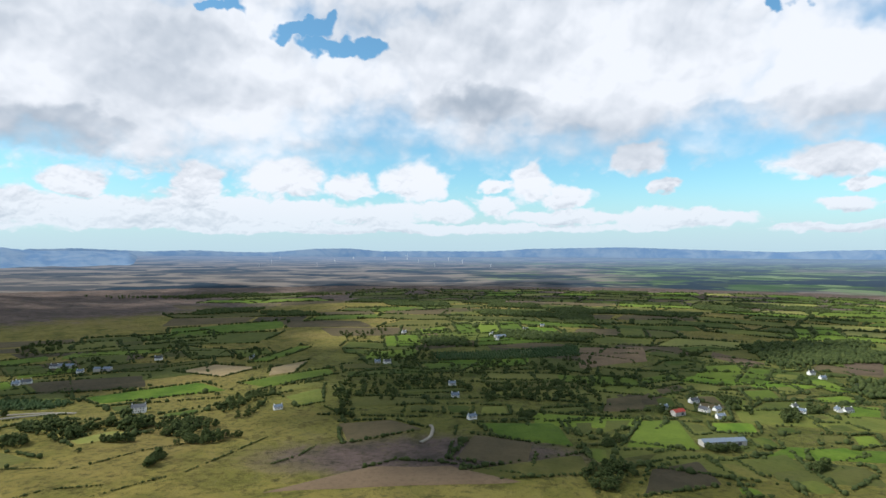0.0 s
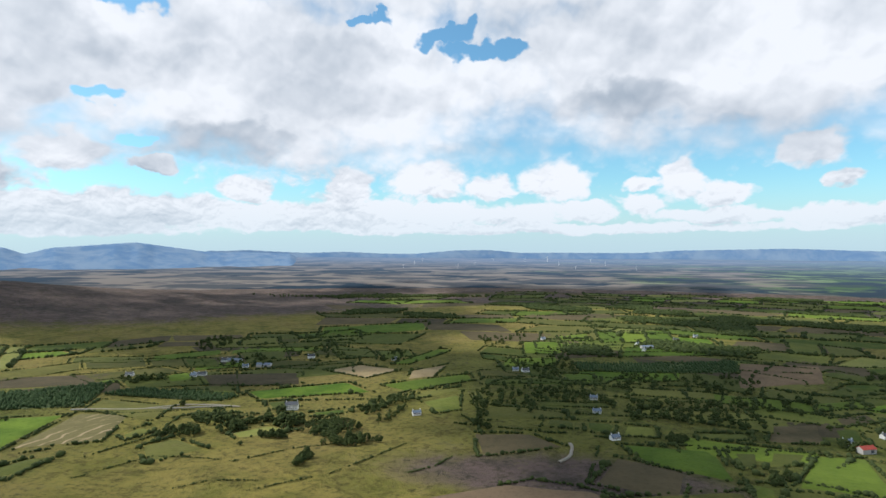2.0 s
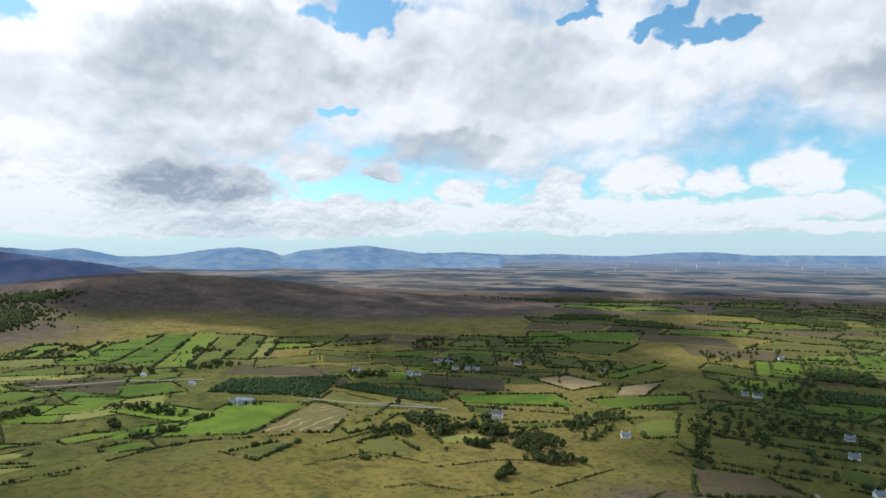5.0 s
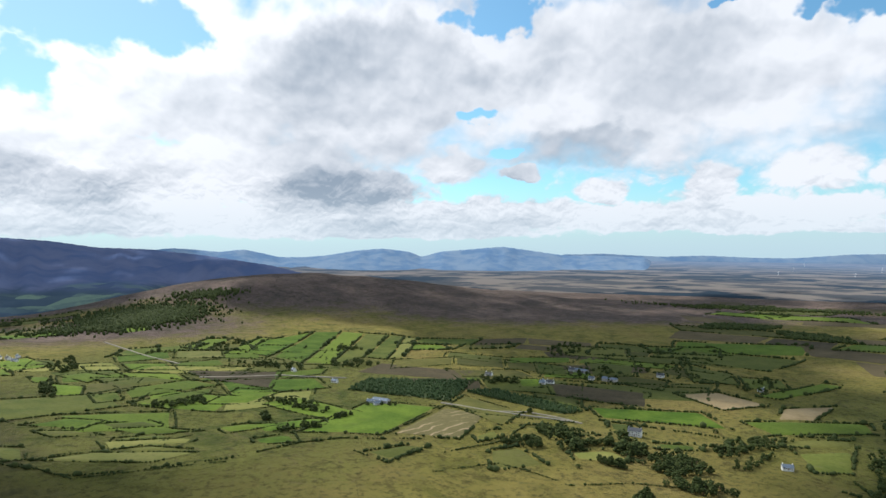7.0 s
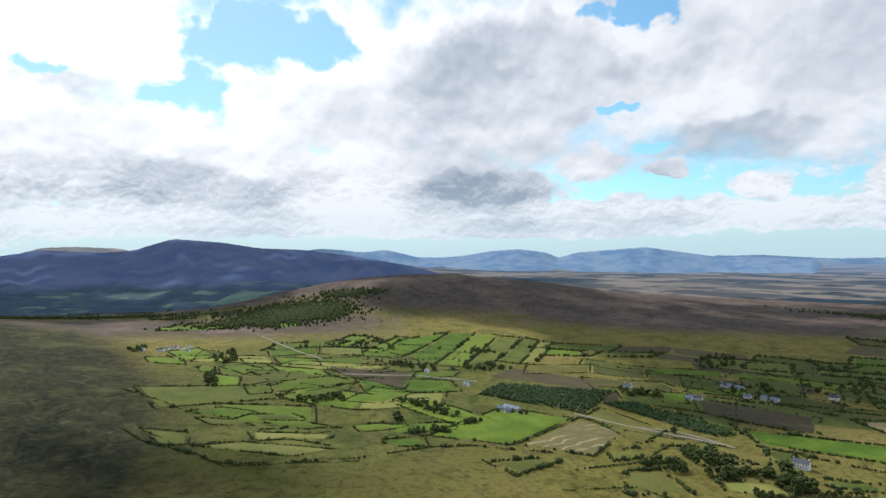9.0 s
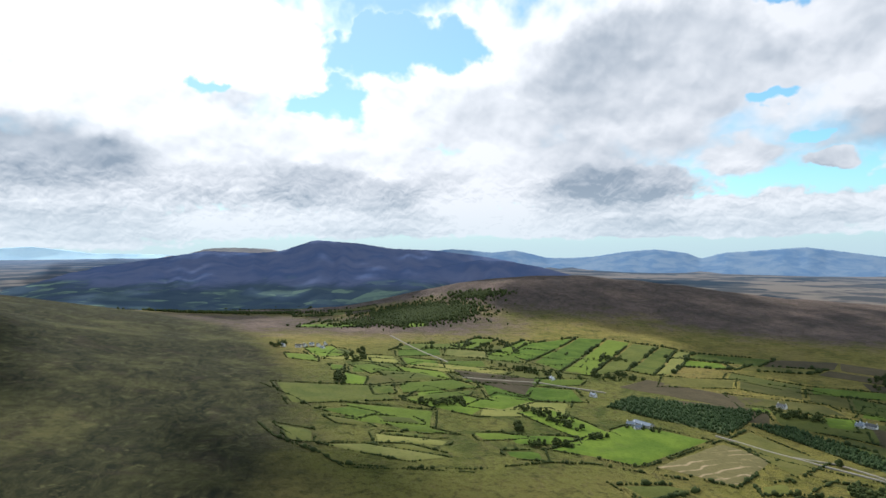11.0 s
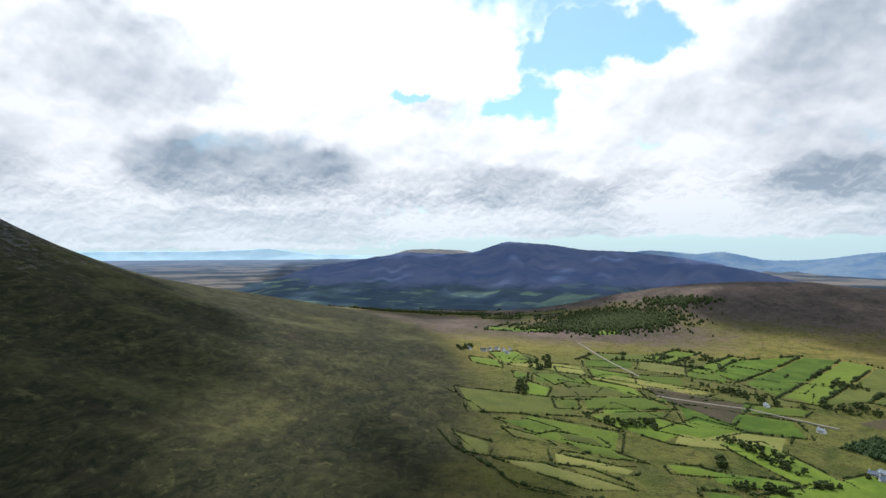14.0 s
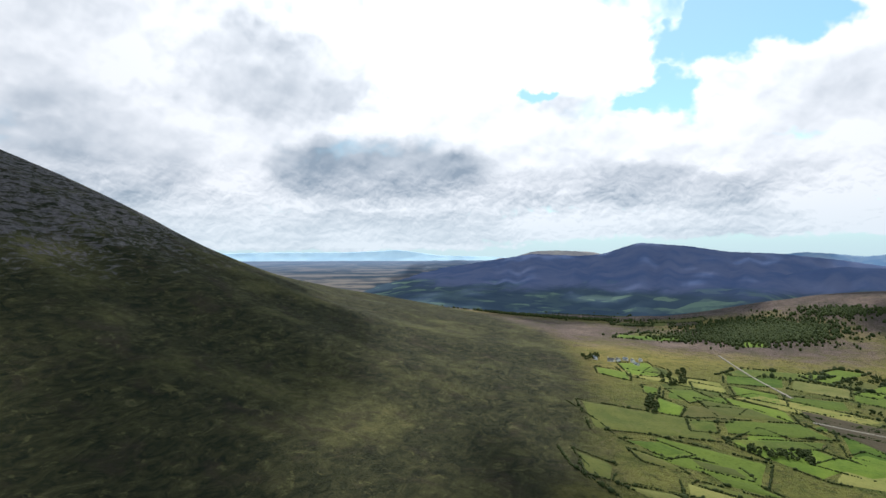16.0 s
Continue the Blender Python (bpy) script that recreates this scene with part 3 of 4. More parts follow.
def patch(q, steps):
    s, t = np.meshgrid(np.linspace(0, 1, steps), np.linspace(0, 1, steps))
    (a, b, c, d) = [np.array(p, float) for p in q]
    s, t = s[..., None], t[..., None]
    return a * (1 - s) * (1 - t) + b * s * (1 - t) + c * s * t + d * (1 - s) * t


EDGES, HEDGES = [], []


def hedge(points, size=1.0, gaps=0.25):
    """A ragged hedge with taller bushes along a line over the ground."""
    pts = np.array(points, float)
    spots, sizes = [], []
    for a, b in zip(pts[:-1], pts[1:]):
        n = max(2, int(np.linalg.norm(b - a) / (2.6 * size)))
        drop = RNG.rand() * 6.28
        for i in range(n):
            s = (i + RNG.rand()) / n
            if math.sin(s * n * 0.13 + drop) * 0.5 + 0.5 < gaps * RNG.rand() * 1.6:
                continue
            p = a + (b - a) * s + RNG.randn(2) * 0.8 * size
            k = size * (1.1 + 0.7 * RNG.rand() + (2.2 * RNG.rand() if RNG.rand() < 0.12 else 0))
            spots.append((p[0], p[1], k * 0.45))
            sizes.append(k)
    if len(spots) < 3:
        return None
    spots = np.array(spots)
    spots[:, 2] += land(spots[:, 0], spots[:, 1]) + 0.5
    HEDGES.append((float(np.hypot(*spots[:, :2].mean(0))), *clumps(spots, sizes, BALL0)))


def hedge_line(size, *points):
    hedge(points, size * 1.25, 0.15)


def field(kind, *q, lift=1.1, edged=True):
    """A plot of farmland lying on the ground, with a hedge on each side that has none yet."""
    big = max(np.hypot(q[0][0] - q[2][0], q[0][1] - q[2][1]), np.hypot(q[1][0] - q[3][0], q[1][1] - q[3][1]))
    steps = int(np.clip(big / 14, 4, 22))
    xy = patch(q, steps)
    wob = 1.6 * np.stack([waves(xy[..., 0], xy[..., 1], 60, 11), waves(xy[..., 0], xy[..., 1], 60, 12)], -1)
    xy = xy + wob
    z = land(xy[..., 0], xy[..., 1]) + lift
    z[0], z[-1], z[:, 0], z[:, -1] = z[0] - lift - 1, z[-1] - lift - 1, z[:, 0] - lift - 1, z[:, -1] - lift - 1
    ob = sheet("field", np.concatenate([xy, z[..., None]], -1).reshape(-1, 3), grid_faces(steps, steps), TURF[kind])
    tagged(ob, SAID[kind], "field", "fields of the valley", "structure")
    if kind in "DW":
        n = int(min(2600, abs((q[2][0] - q[0][0]) * (q[3][1] - q[1][1]) - (q[3][0] - q[1][0]) * (q[2][1] - q[0][1])) / 2 / (16 if kind == "W" else 34)))
        st = RNG.rand(n, 2)
        (a, b, c, d) = [np.array(p, float) for p in q]
        s, t = st[:, :1], st[:, 1:]
        p = a * (1 - s) * (1 - t) + b * s * (1 - t) + c * s * t + d * (1 - s) * t
        if kind == "W":
            p = np.round(p / (5.5, 2.6)) * (5.5, 2.6) + RNG.randn(n, 2) * 0.7
            k = 1.2 + 0.7 * RNG.rand(n)
            v, f = clumps(np.column_stack([p, land(*p.T) + 1.0 + k]), k, BALL0, 0.3, 1.9)
            tagged(sheet("plantation", v, f, NEEDLE), "young green conifers in planted rows", "plantation", kind="stuff")
        else:
            p = p + RNG.randn(n, 2) * 9
            k = 2.2 + 2.2 * RNG.rand(n)
            v, f = clumps(np.column_stack([p, land(*p.T) + k * 0.9]), k, BALL0, 0.3, 1.1)
            tagged(sheet("woodland", v, f, CROWN), "dense dark broadleaf wood", "woodland", kind="stuff")
    if not edged or kind in "PD":
        return
    runs = []
    for a, b in zip(q, q[1:] + q[:1]):
        m = ((a[0] + b[0]) / 2, (a[1] + b[1]) / 2)
        if len(EDGES) == 0 or np.min(np.hypot(m[0] - np.array(EDGES)[:, 0], m[1] - np.array(EDGES)[:, 1])) > 16:
            EDGES.append(m)
            far = math.hypot(*m) > 1400
            thin = 0.62 if m[0] < -560 and not far else 1.0
            hedge((a, b), 1.75 if far else thin * 1.15, 0.2 if kind in "GMT" else 0.45)


def track(wide, *points):
    pts = np.array(points, float)
    s = np.linspace(0, len(pts) - 1, 12 * len(pts))
    c = np.stack([np.interp(s, np.arange(len(pts)), pts[:, i]) for i in (0, 1)], -1)
    c += 1.5 * np.stack([np.sin(s * 5), np.cos(s * 4)], -1)
    d = np.gradient(c, axis=0)
    nrm = np.stack([-d[:, 1], d[:, 0]], -1) / np.linalg.norm(d, axis=1)[:, None]
    rows = []
    for off, up in ((-0.55, 0.2), (-0.5, 1.6), (0.5, 1.6), (0.55, 0.2)):
        p = c + nrm * off * wide
        rows.append(np.column_stack([p, land(*p.T) + up]))
    return tagged(sheet("track", np.concatenate(rows), grid_faces(4, len(c)), GRAVEL), "pale gravel farm track through rough grass", "track", kind="structure")


gravel_mat, kg = material("gravel")
gp = kg.node("ShaderNodeNewGeometry").outputs["Position"]
finish(kg, kg.mix(kg.noise(gp, 0.3, 5), (0.16, 0.145, 0.11), (0.34, 0.31, 0.26)), 0.95, kg.noise(gp, 2.0), 0.3)
GRAVEL = gravel_mat

# plots of the valley floor and the hill's foot
field("G", (464, 1038), (555, 1057), (458, 914), (417, 952))
field("G", (542, 1032), (576, 1013), (488, 889), (462, 919))
field("G", (316, 945), (384, 975), (388, 933), (302, 894))
field("M", (396, 1005), (458, 1028), (415, 953), (380, 941))
field("B", (308, 863), (369, 903), (370, 865), (302, 818))
field("M", (289, 814), (323, 825), (311, 761), (280, 756))
field("B", (223, 809), (287, 834), (263, 744), (198, 732))
field("B", (355, 830), (387, 829), (374, 755), (317, 725))
field("G", (313, 693), (373, 694), (354, 645), (302, 646))
field("M", (282, 691), (310, 692), (297, 640), (273, 634))
field("G", (239, 701), (285, 703), (262, 581), (174, 576))
field("M", (192, 704), (235, 704), (213, 663), (169, 632))
field("M", (274, 627), (323, 636), (325, 593), (276, 590))
field("M", (323, 630), (359, 642), (351, 595), (326, 592))
field("M", (280, 558), (351, 587), (334, 530), (283, 514))
field("M", (299, 509), (336, 523), (329, 473), (295, 470))
field("O", (338, 525), (398, 549), (396, 525), (342, 486))
field("G", (365, 586), (420, 605), (418, 570), (348, 547))
field("O", (254, 556), (276, 553), (292, 496), (259, 507))
field("B", (187, 528), (247, 558), (243, 494), (156, 464))
field("G", (247, 492), (266, 494), (267, 469), (239, 468))
field("O", (416, 644), (447, 646), (432, 614), (392, 606))
field("G", (448, 643), (481, 647), (461, 606), (426, 596))
field("M", (385, 677), (412, 678), (397, 649), (368, 642))
field("M", (440, 692), (480, 693), (483, 658), (433, 650))
field("G", (531, 784), (593, 780), (540, 710), (501, 721))
field("G", (513, 818), (583, 840), (580, 790), (510, 789))
field("O", (449, 728), (482, 746), (483, 706), (449, 694))
field("G", (440, 862), (497, 877), (474, 806), (422, 796))
field("M", (564, 989), (599, 971), (554, 915), (506, 908))
field("M", (486, 881), (537, 901), (527, 841), (482, 827))
field("G", (574, 941), (617, 955), (609, 842), (570, 856))
field("M", (606, 1048), (631, 1039), (646, 1016), (581, 996))
field("M", (640, 1003), (690, 994), (680, 952), (631, 962))
field("O", (404, 893), (486, 904), (480, 873), (405, 859))
field("P", (544, 1191), (595, 1047), (542, 1023), (508, 1123))
field("M", (398, 1076), (467, 1092), (451, 1042), (395, 1027))
field("M", (484, 1230), (580, 1257), (614, 1202), (494, 1169))
field("D", (641, 1257), (951, 1314), (786, 1072), (600, 1046))
field("P", (741, 1089), (840, 1104), (728, 957), (675, 972))
field("D", (646, 923), (714, 939), (617, 811), (606, 826))
field("G", (933, 1561), (955, 1524), (860, 1351), (824, 1356))
field("G", (998, 1580), (1038, 1560), (942, 1357), (875, 1354))
field("M", (459, 1545), (524, 1524), (474, 1342), (416, 1355))
field("M", (526, 1513), (580, 1471), (561, 1358), (479, 1332))
field("P", (278, 1214), (428, 1229), (381, 1078), (232, 1011))
field("G", (-139, 1378), (-60, 1406), (-41, 1246), (-124, 1236))
field("D", (-42, 1358), (34, 1354), (61, 1231), (-32, 1246))
field("G", (26, 1636), (88, 1624), (86, 1419), (38, 1406))
field("G", (94, 1639), (152, 1650), (145, 1418), (90, 1408))
field("G", (158, 1665), (208, 1670), (209, 1446), (149, 1420))
field("G", (-67, 1480), (9, 1566), (21, 1427), (-52, 1406))
field("G", (81, 1366), (298, 1421), (277, 1299), (70, 1237))
field("W", (-21, 1151), (280, 1222), (262, 1124), (-4, 1094))
field("G", (-40, 1063), (17, 1068), (16, 982), (-27, 991))
field("O", (-184, 1044), (-98, 1072), (-84, 1004), (-170, 983))
field("M", (-164, 973), (-86, 979), (-82, 926), (-159, 917))
field("G", (35, 670), (137, 686), (137, 580), (59, 614))
field("M", (126, 748), (190, 766), (189, 737), (123, 713))
field("M", (-1, 754), (44, 756), (34, 707), (2, 704))
field("M", (47, 750), (85, 753), (83, 707), (39, 697))
field("M", (-46, 752), (-6, 754), (-4, 713), (-48, 713))
field("B", (-125, 672), (-56, 683), (-14, 646), (-103, 597))
field("B", (30, 628), (98, 604), (81, 526), (6, 544))
field("O", (14, 516), (142, 570), (136, 512), (42, 495))
field("M", (149, 689), (184, 693), (165, 643), (148, 620))
field("O", (-125, 790), (-20, 806), (-19, 760), (-128, 716))
field("M", (-67, 841), (39, 871), (41, 844), (-64, 811))
field("O", (65, 976), (204, 975), (194, 923), (61, 927))
field("O", (101, 843), (198, 864), (194, 835), (94, 816))
field("M", (-209, 1221), (-144, 1198), (-148, 1144), (-193, 1156))
field("B", (283, 1403), (352, 1419), (379, 1355), (279, 1317))
field("P", (-158, 462), (-63, 529), (8, 525), (84, 489))
field("M", (141, 590), (175, 589), (152, 528), (139, 538))
field("O", (167, 554), (222, 577), (192, 539), (152, 521))
field("T", (-449, 968), (-405, 1034), (-309, 1001), (-346, 912))
field("G", (-350, 1046), (-312, 1266), (-277, 1262), (-316, 1055))
field("G", (-310, 874), (-190, 1002), (-170, 948), (-258, 843))
field("G", (-493, 793), (-362, 882), (-302, 832), (-447, 752))
field("M", (-596, 772), (-506, 794), (-481, 772), (-554, 733))
field("B", (-638, 872), (-473, 940), (-429, 852), (-565, 804))
field("G", (-691, 853), (-665, 887), (-610, 836), (-635, 807))
field("M", (-711, 1108), (-611, 1147), (-560, 1041), (-616, 984))
field("M", (-775, 1015), (-703, 1028), (-638, 954), (-692, 925))
field("M", (-580, 1267), (-454, 1221), (-400, 1116), (-467, 1078))
field("M", (-436, 1202), (-369, 1237), (-333, 1157), (-379, 1098))
field("M", (-876, 1232), (-734, 1318), (-654, 1198), (-790, 1135))
field("T", (-294, 991), (-246, 1078), (-243, 955), (-278, 921))
field("O", (-252, 824), (-185, 895), (-174, 861), (-236, 799))
field("M", (-217, 789), (-174, 851), (-154, 758), (-183, 732))
field("O", (-488, 626), (-467, 668), (-396, 677), (-415, 646))
field("Y", (-390, 597), (-363, 646), (-322, 632), (-368, 577))
field("M", (-430, 739), (-398, 761), (-366, 730), (-397, 699))
field("M", (-344, 704), (-302, 739), (-291, 717), (-331, 685))
field("G", (-822, 140), (-834, 185), (-803, 225), (-774, 194))
field("M", (-794, 146), (-768, 192), (-739, 210), (-754, 163))
field("M", (-792, 206), (-782, 270), (-745, 280), (-762, 219))
field("G", (-752, 224), (-743, 273), (-701, 307), (-722, 242))
field("M", (-723, 214), (-705, 276), (-688, 264), (-709, 208))
field("G", (-1063, 206), (-1010, 243), (-952, 226), (-962, 195))
field("G", (-1132, 224), (-1154, 272), (-1096, 296), (-1041, 252))
field("M", (-951, 234), (-974, 278), (-903, 269), (-894, 232))
field("G", (-970, 281), (-1001, 396), (-936, 420), (-904, 273))
field("M", (-1088, 262), (-1058, 345), (-1001, 384), (-982, 281))
field("M", (-882, 267), (-924, 406), (-886, 382), (-854, 291))
field("G", (-828, 352), (-901, 433), (-847, 484), (-796, 402))
field("Y", (-677, 133), (-677, 183), (-614, 270), (-607, 223))
field("M", (-762, 87), (-729, 135), (-680, 130), (-687, 103))
field("Y", (-716, 197), (-674, 291), (-657, 278), (-678, 196))
field("M", (-676, 213), (-665, 238), (-629, 269), (-646, 217))
field("G", (-709, 320), (-703, 361), (-671, 392), (-673, 321))
field("G", (-633, 332), (-626, 384), (-583, 369), (-602, 326))
field("G", (-1148, 187), (-1135, 218), (-1069, 207), (-1076, 187))
field("G", (-1266, 106), (-1257, 174), (-1166, 172), (-1205, 112))
field("M", (-1358, 226), (-1326, 250), (-1235, 245), (-1257, 194))
field("Y", (-1218, 275), (-1195, 340), (-1151, 324), (-1160, 274))
field("B", (-1088, 406), (-991, 554), (-871, 473), (-977, 420))
field("G", (-1231, 592), (-1386, 703), (-1455, 888), (-1156, 609))
field("G", (-1140, 606), (-1453, 892), (-1421, 954), (-1038, 617))
field("G", (-1036, 620), (-1418, 959), (-1352, 985), (-1001, 661))
field("M", (-1001, 665), (-1340, 984), (-1282, 1022), (-1029, 759))
field("M", (-1029, 763), (-1279, 1025), (-1229, 1032), (-979, 785))
field("Y", (-979, 788), (-1219, 1029), (-1185, 1046), (-987, 833))
field("G", (-626, 387), (-712, 553), (-625, 613), (-555, 458))
field("G", (-800, 414), (-806, 480), (-659, 504), (-648, 446))
field("G", (-699, 361), (-666, 448), (-632, 435), (-652, 355))
field("S", (-553, 468), (-617, 619), (-551, 638), (-490, 524))
field("O", (-624, 633), (-657, 696), (-530, 687), (-499, 610))
field("W", (-794, 568), (-835, 639), (-729, 791), (-636, 647))
field("W", (-676, 717), (-650, 765), (-485, 764), (-484, 727))
field("M", (-517, 404), (-505, 461), (-488, 478), (-474, 408))
field("M", (-490, 545), (-496, 597), (-465, 573), (-469, 533))
field("G", (-770, 799), (-736, 830), (-712, 797), (-744, 768))
field("G", (-687, 858), (-664, 903), (-618, 856), (-634, 817))
field("M", (-607, 799), (-526, 826), (-495, 780), (-557, 763))
field("Y", (-470, 626), (-475, 657), (-422, 650), (-420, 617))
field("O", (-444, 525), (-433, 565), (-370, 540), (-399, 477))
field("G", (-1374, 499), (-1489, 605), (-1460, 654), (-1302, 530))
field("G", (-1242, 547), (-1438, 719), (-1408, 747), (-1216, 574))
field("G", (-1351, 151), (-1387, 215), (-1234, 247), (-1220, 169))
field("G", (-1829, 470), (-1864, 566), (-1741, 540), (-1737, 468))
field("D", (391, 2007), (485, 2074), (433, 1615), (338, 1612))


def patchwork(az0, az1, r0, r1, seed, mix, chance=0.9, size=120.0):
    """Smaller plots filling the far valley between two bearings and distances."""
    rng = np.random.RandomState(seed)
    r = r0
    while r < r1:
        dr = size * (0.75 + 0.6 * rng.rand())
        az = az0 + 2 * rng.rand()
        while az < az1:
            da = math.degrees(size * (0.9 + 1.5 * rng.rand()) / r)
            def at(a, d):
                d = d + 35 * math.sin(a * 0.35 + r)
                return (-math.sin(radians(a)) * d, math.cos(radians(a)) * d)
            skew = 0.5 * da * (rng.rand() - 0.5)
            mx, my = at(az + da / 2, r + dr / 2)
            if rng.rand() < chance and math.hypot(mx - PEAK[0], my - PEAK[1]) > 1540 + 0.35 * (r - 760):
                kind = mix[rng.randint(len(mix))]
                q = (at(az, r), at(az + da * 0.985, r), at(az + da * 0.985 + skew, r + dr * 0.97), at(az + skew, r + dr * 0.97))
                field(kind, *q, lift=0.6, edged=kind not in "BD")
            az += da
        r += dr


patchwork(-40, -2, 1330, 2950, 3, "GMMOMGGBYMD", 0.9, 115)
patchwork(-2, 20, 1400, 2900, 4, "GMOBMOBBD", 0.75, 125)
patchwork(-40, -16, 600, 1330, 5, "GMMOGBM", 0.92, 78)
patchwork(-16, 4, 880, 1400, 12, "MOBMGO", 0.85, 85)
patchwork(56, 84, 780, 1420, 13, "MGYGMOG", 0.92, 78)
patchwork(78, 92, 1420, 2250, 6, "MOMBOGG", 0.7, 85)
patchwork(20, 46, 1000, 1550, 8, "MOBMGO", 0.75, 85)
patchwork(80, 104, 2450, 2850, 9, "MOOMB", 0.5, 100)


def settle_hedges():
    """The nearest hedges stand singly; those past them are one mass."""
    HEDGES.sort(key=lambda h: h[0])
    for _, v, f in HEDGES[:260]:
        tagged(sheet("hedge", v, f, LEAF), "ragged dark green hedgerow along a field edge", "hedge", "hedgerows")
    rest, n, vs, fs = HEDGES[260:], 0, [], []
    for _, v, f in rest:
        vs.append(v)
        fs.append(f + n)
        n += len(v)
    tagged(sheet("far_hedges", np.concatenate(vs), np.concatenate(fs), LEAF), "dark hedgerows of the far valley fields", "hedges", kind="stuff")


# ---- trees ----
def make_tree(height, spread_, seed):
    """A broadleaf tree: tapered trunk with limbs, crown of many ragged clumps."""
    rng = np.random.RandomState(seed)
    bm = bmesh.new()

    def limb(a, b, ra, rb):
        a, b = Vector(a), Vector(b)
        q = (b - a).to_track_quat("Z", "Y").to_matrix()
        rings = [[bm.verts.new(p + q @ Vector((math.cos(i * 1.0472) * r, math.sin(i * 1.0472) * r, 0))) for i in range(6)] for p, r in ((a, ra), (b, rb))]
        for i in range(6):
            bm.faces.new((rings[0][i], rings[0][(i + 1) % 6], rings[1][(i + 1) % 6], rings[1][i]))

    limb((0, 0, -0.6), (0.1, 0, height * 0.45), 0.34, 0.2)
    for i in range(5):
        a = i * 1.256 + rng.rand()
        limb((0.1, 0, height * (0.28 + 0.04 * i)), (math.cos(a) * spread_ * 0.6, math.sin(a) * spread_ * 0.6, height * (0.55 + 0.2 * rng.rand())), 0.15, 0.05)
    me = bpy.data.meshes.new("trunk")
    bm.to_mesh(me)
    bm.free()
    me.materials.append(bark_mat)
    tree = new("tree", me)
    spots, sizes = [], []
    for i in range(46):
        u, a = rng.rand(), rng.rand() * 6.283
        lean_ = 0.5 + 0.5 * math.sin(a * 2 + seed)
        rad = spread_ * (0.25 + 0.75 * math.sqrt(rng.rand())) * math.sin(math.pi * (0.18 + 0.72 * u)) * (0.75 + 0.35 * lean_)
        spots.append((math.cos(a) * rad, math.sin(a) * rad, height * (0.16 + 0.78 * u)))
        sizes.append(height * (0.075 + 0.075 * rng.rand()))
    v, f = clumps(spots, sizes, BALL0, 0.38)
    crown = sheet("crown", v, f, CROWN)
    crown.parent = tree
    return tagged(tree, "rounded dark green broadleaf tree in pasture", "tree", "trees of the valley")


KINDS = [make_tree(7.5, 4.0, 1), make_tree(9.5, 4.2, 2), make_tree(6.0, 3.9, 3), make_tree(8.5, 5.0, 4), make_tree(4.5, 3.2, 5)]
START = ((-392, 735), (-520, 690), (-310, 800), (-450, 640), (-350, 560))
for ob, (sx, sy) in zip(KINDS, START):
    ob.matrix_basis = pose(sx, sy, float(land(sx, sy)))


PLANTED = []


def plant(x, y, size):
    PLANTED.append((math.hypot(x, y), x, y, size * (0.75 + 0.5 * RNG.rand())))


def settle_trees():
    """The nearest trees stand singly; those past them are one mass of crowns."""
    PLANTED.sort()
    for _, x, y, k in PLANTED[:285]:
        ob = copy_thing(KINDS[RNG.randint(5)], Matrix())
        ob.matrix_basis = pose(x, y, float(land(x, y)) + 0.5, 0, 0, RNG.rand() * 360) @ Matrix.Diagonal((k, k, k * (0.85 + 0.3 * RNG.rand()), 1))
    spots, sizes = [], []
    for _, x, y, k in PLANTED[285:]:
        z = float(land(x, y)) + 0.5
        for _ in range(16):
            u, a = RNG.rand(), RNG.rand() * 6.283
            rad = 3.8 * k * math.sqrt(RNG.rand()) * math.sin(math.pi * (0.2 + 0.7 * u))
            spots.append((x + math.cos(a) * rad, y + math.sin(a) * rad, z + 8.0 * k * (0.1 + 0.85 * u)))
            sizes.append(k * (0.9 + 0.8 * RNG.rand()))
    v, f = clumps(spots, sizes, BALL0, 0.38)
    tagged(sheet("far_trees", v, f, CROWN), "dark broadleaf trees scattered along far hedges", "trees", kind="stuff")


def grove(count, size, a, b, c, d):
    """Trees standing at random within four corners, thinned into clusters."""
    a, b, c, d = [np.array(p, float) for p in (a, b, c, d)]
    for _ in range(int(count * 1.7)):
        s, t = RNG.rand(2)
        p = a * (1 - s) * (1 - t) + b * s * (1 - t) + c * s * t + d * (1 - s) * t
        plant(p[0], p[1], size)


# ---- houses and barns ----
def paint(name, colour, dirt, rough=0.85, metallic=0.0):
    mat, k = material(name)
    p = k.node("ShaderNodeTexCoord").outputs["Object"]
    n = k.noise(p, 0.9, 5, 0.65)
    col = k.mix(k.step(n, 0.45, 0.75, 0.0, 0.5), colour, dirt)
    finish(k, col, rough, k.noise(p, 7.0), 0.2, 0.05, metallic)
    return mat


WHITE = paint("white_render", (0.78, 0.77, 0.74), (0.5, 0.49, 0.45))
STONE = paint("grey_render", (0.42, 0.40, 0.37), (0.27, 0.26, 0.24))
SLATE = paint("slate", (0.085, 0.09, 0.10), (0.14, 0.14, 0.13), 0.6)
RED = paint("red_tin", (0.30, 0.06, 0.045), (0.2, 0.07, 0.05), 0.6)
TIN = paint("blue_grey_tin", (0.15, 0.185, 0.235), (0.13, 0.13, 0.13), 0.5)
GLASS = paint("window_glass", (0.03, 0.04, 0.05), (0.05, 0.05, 0.06), 0.15)
WOOD = paint("door_paint", (0.12, 0.05, 0.03), (0.08, 0.04, 0.03))


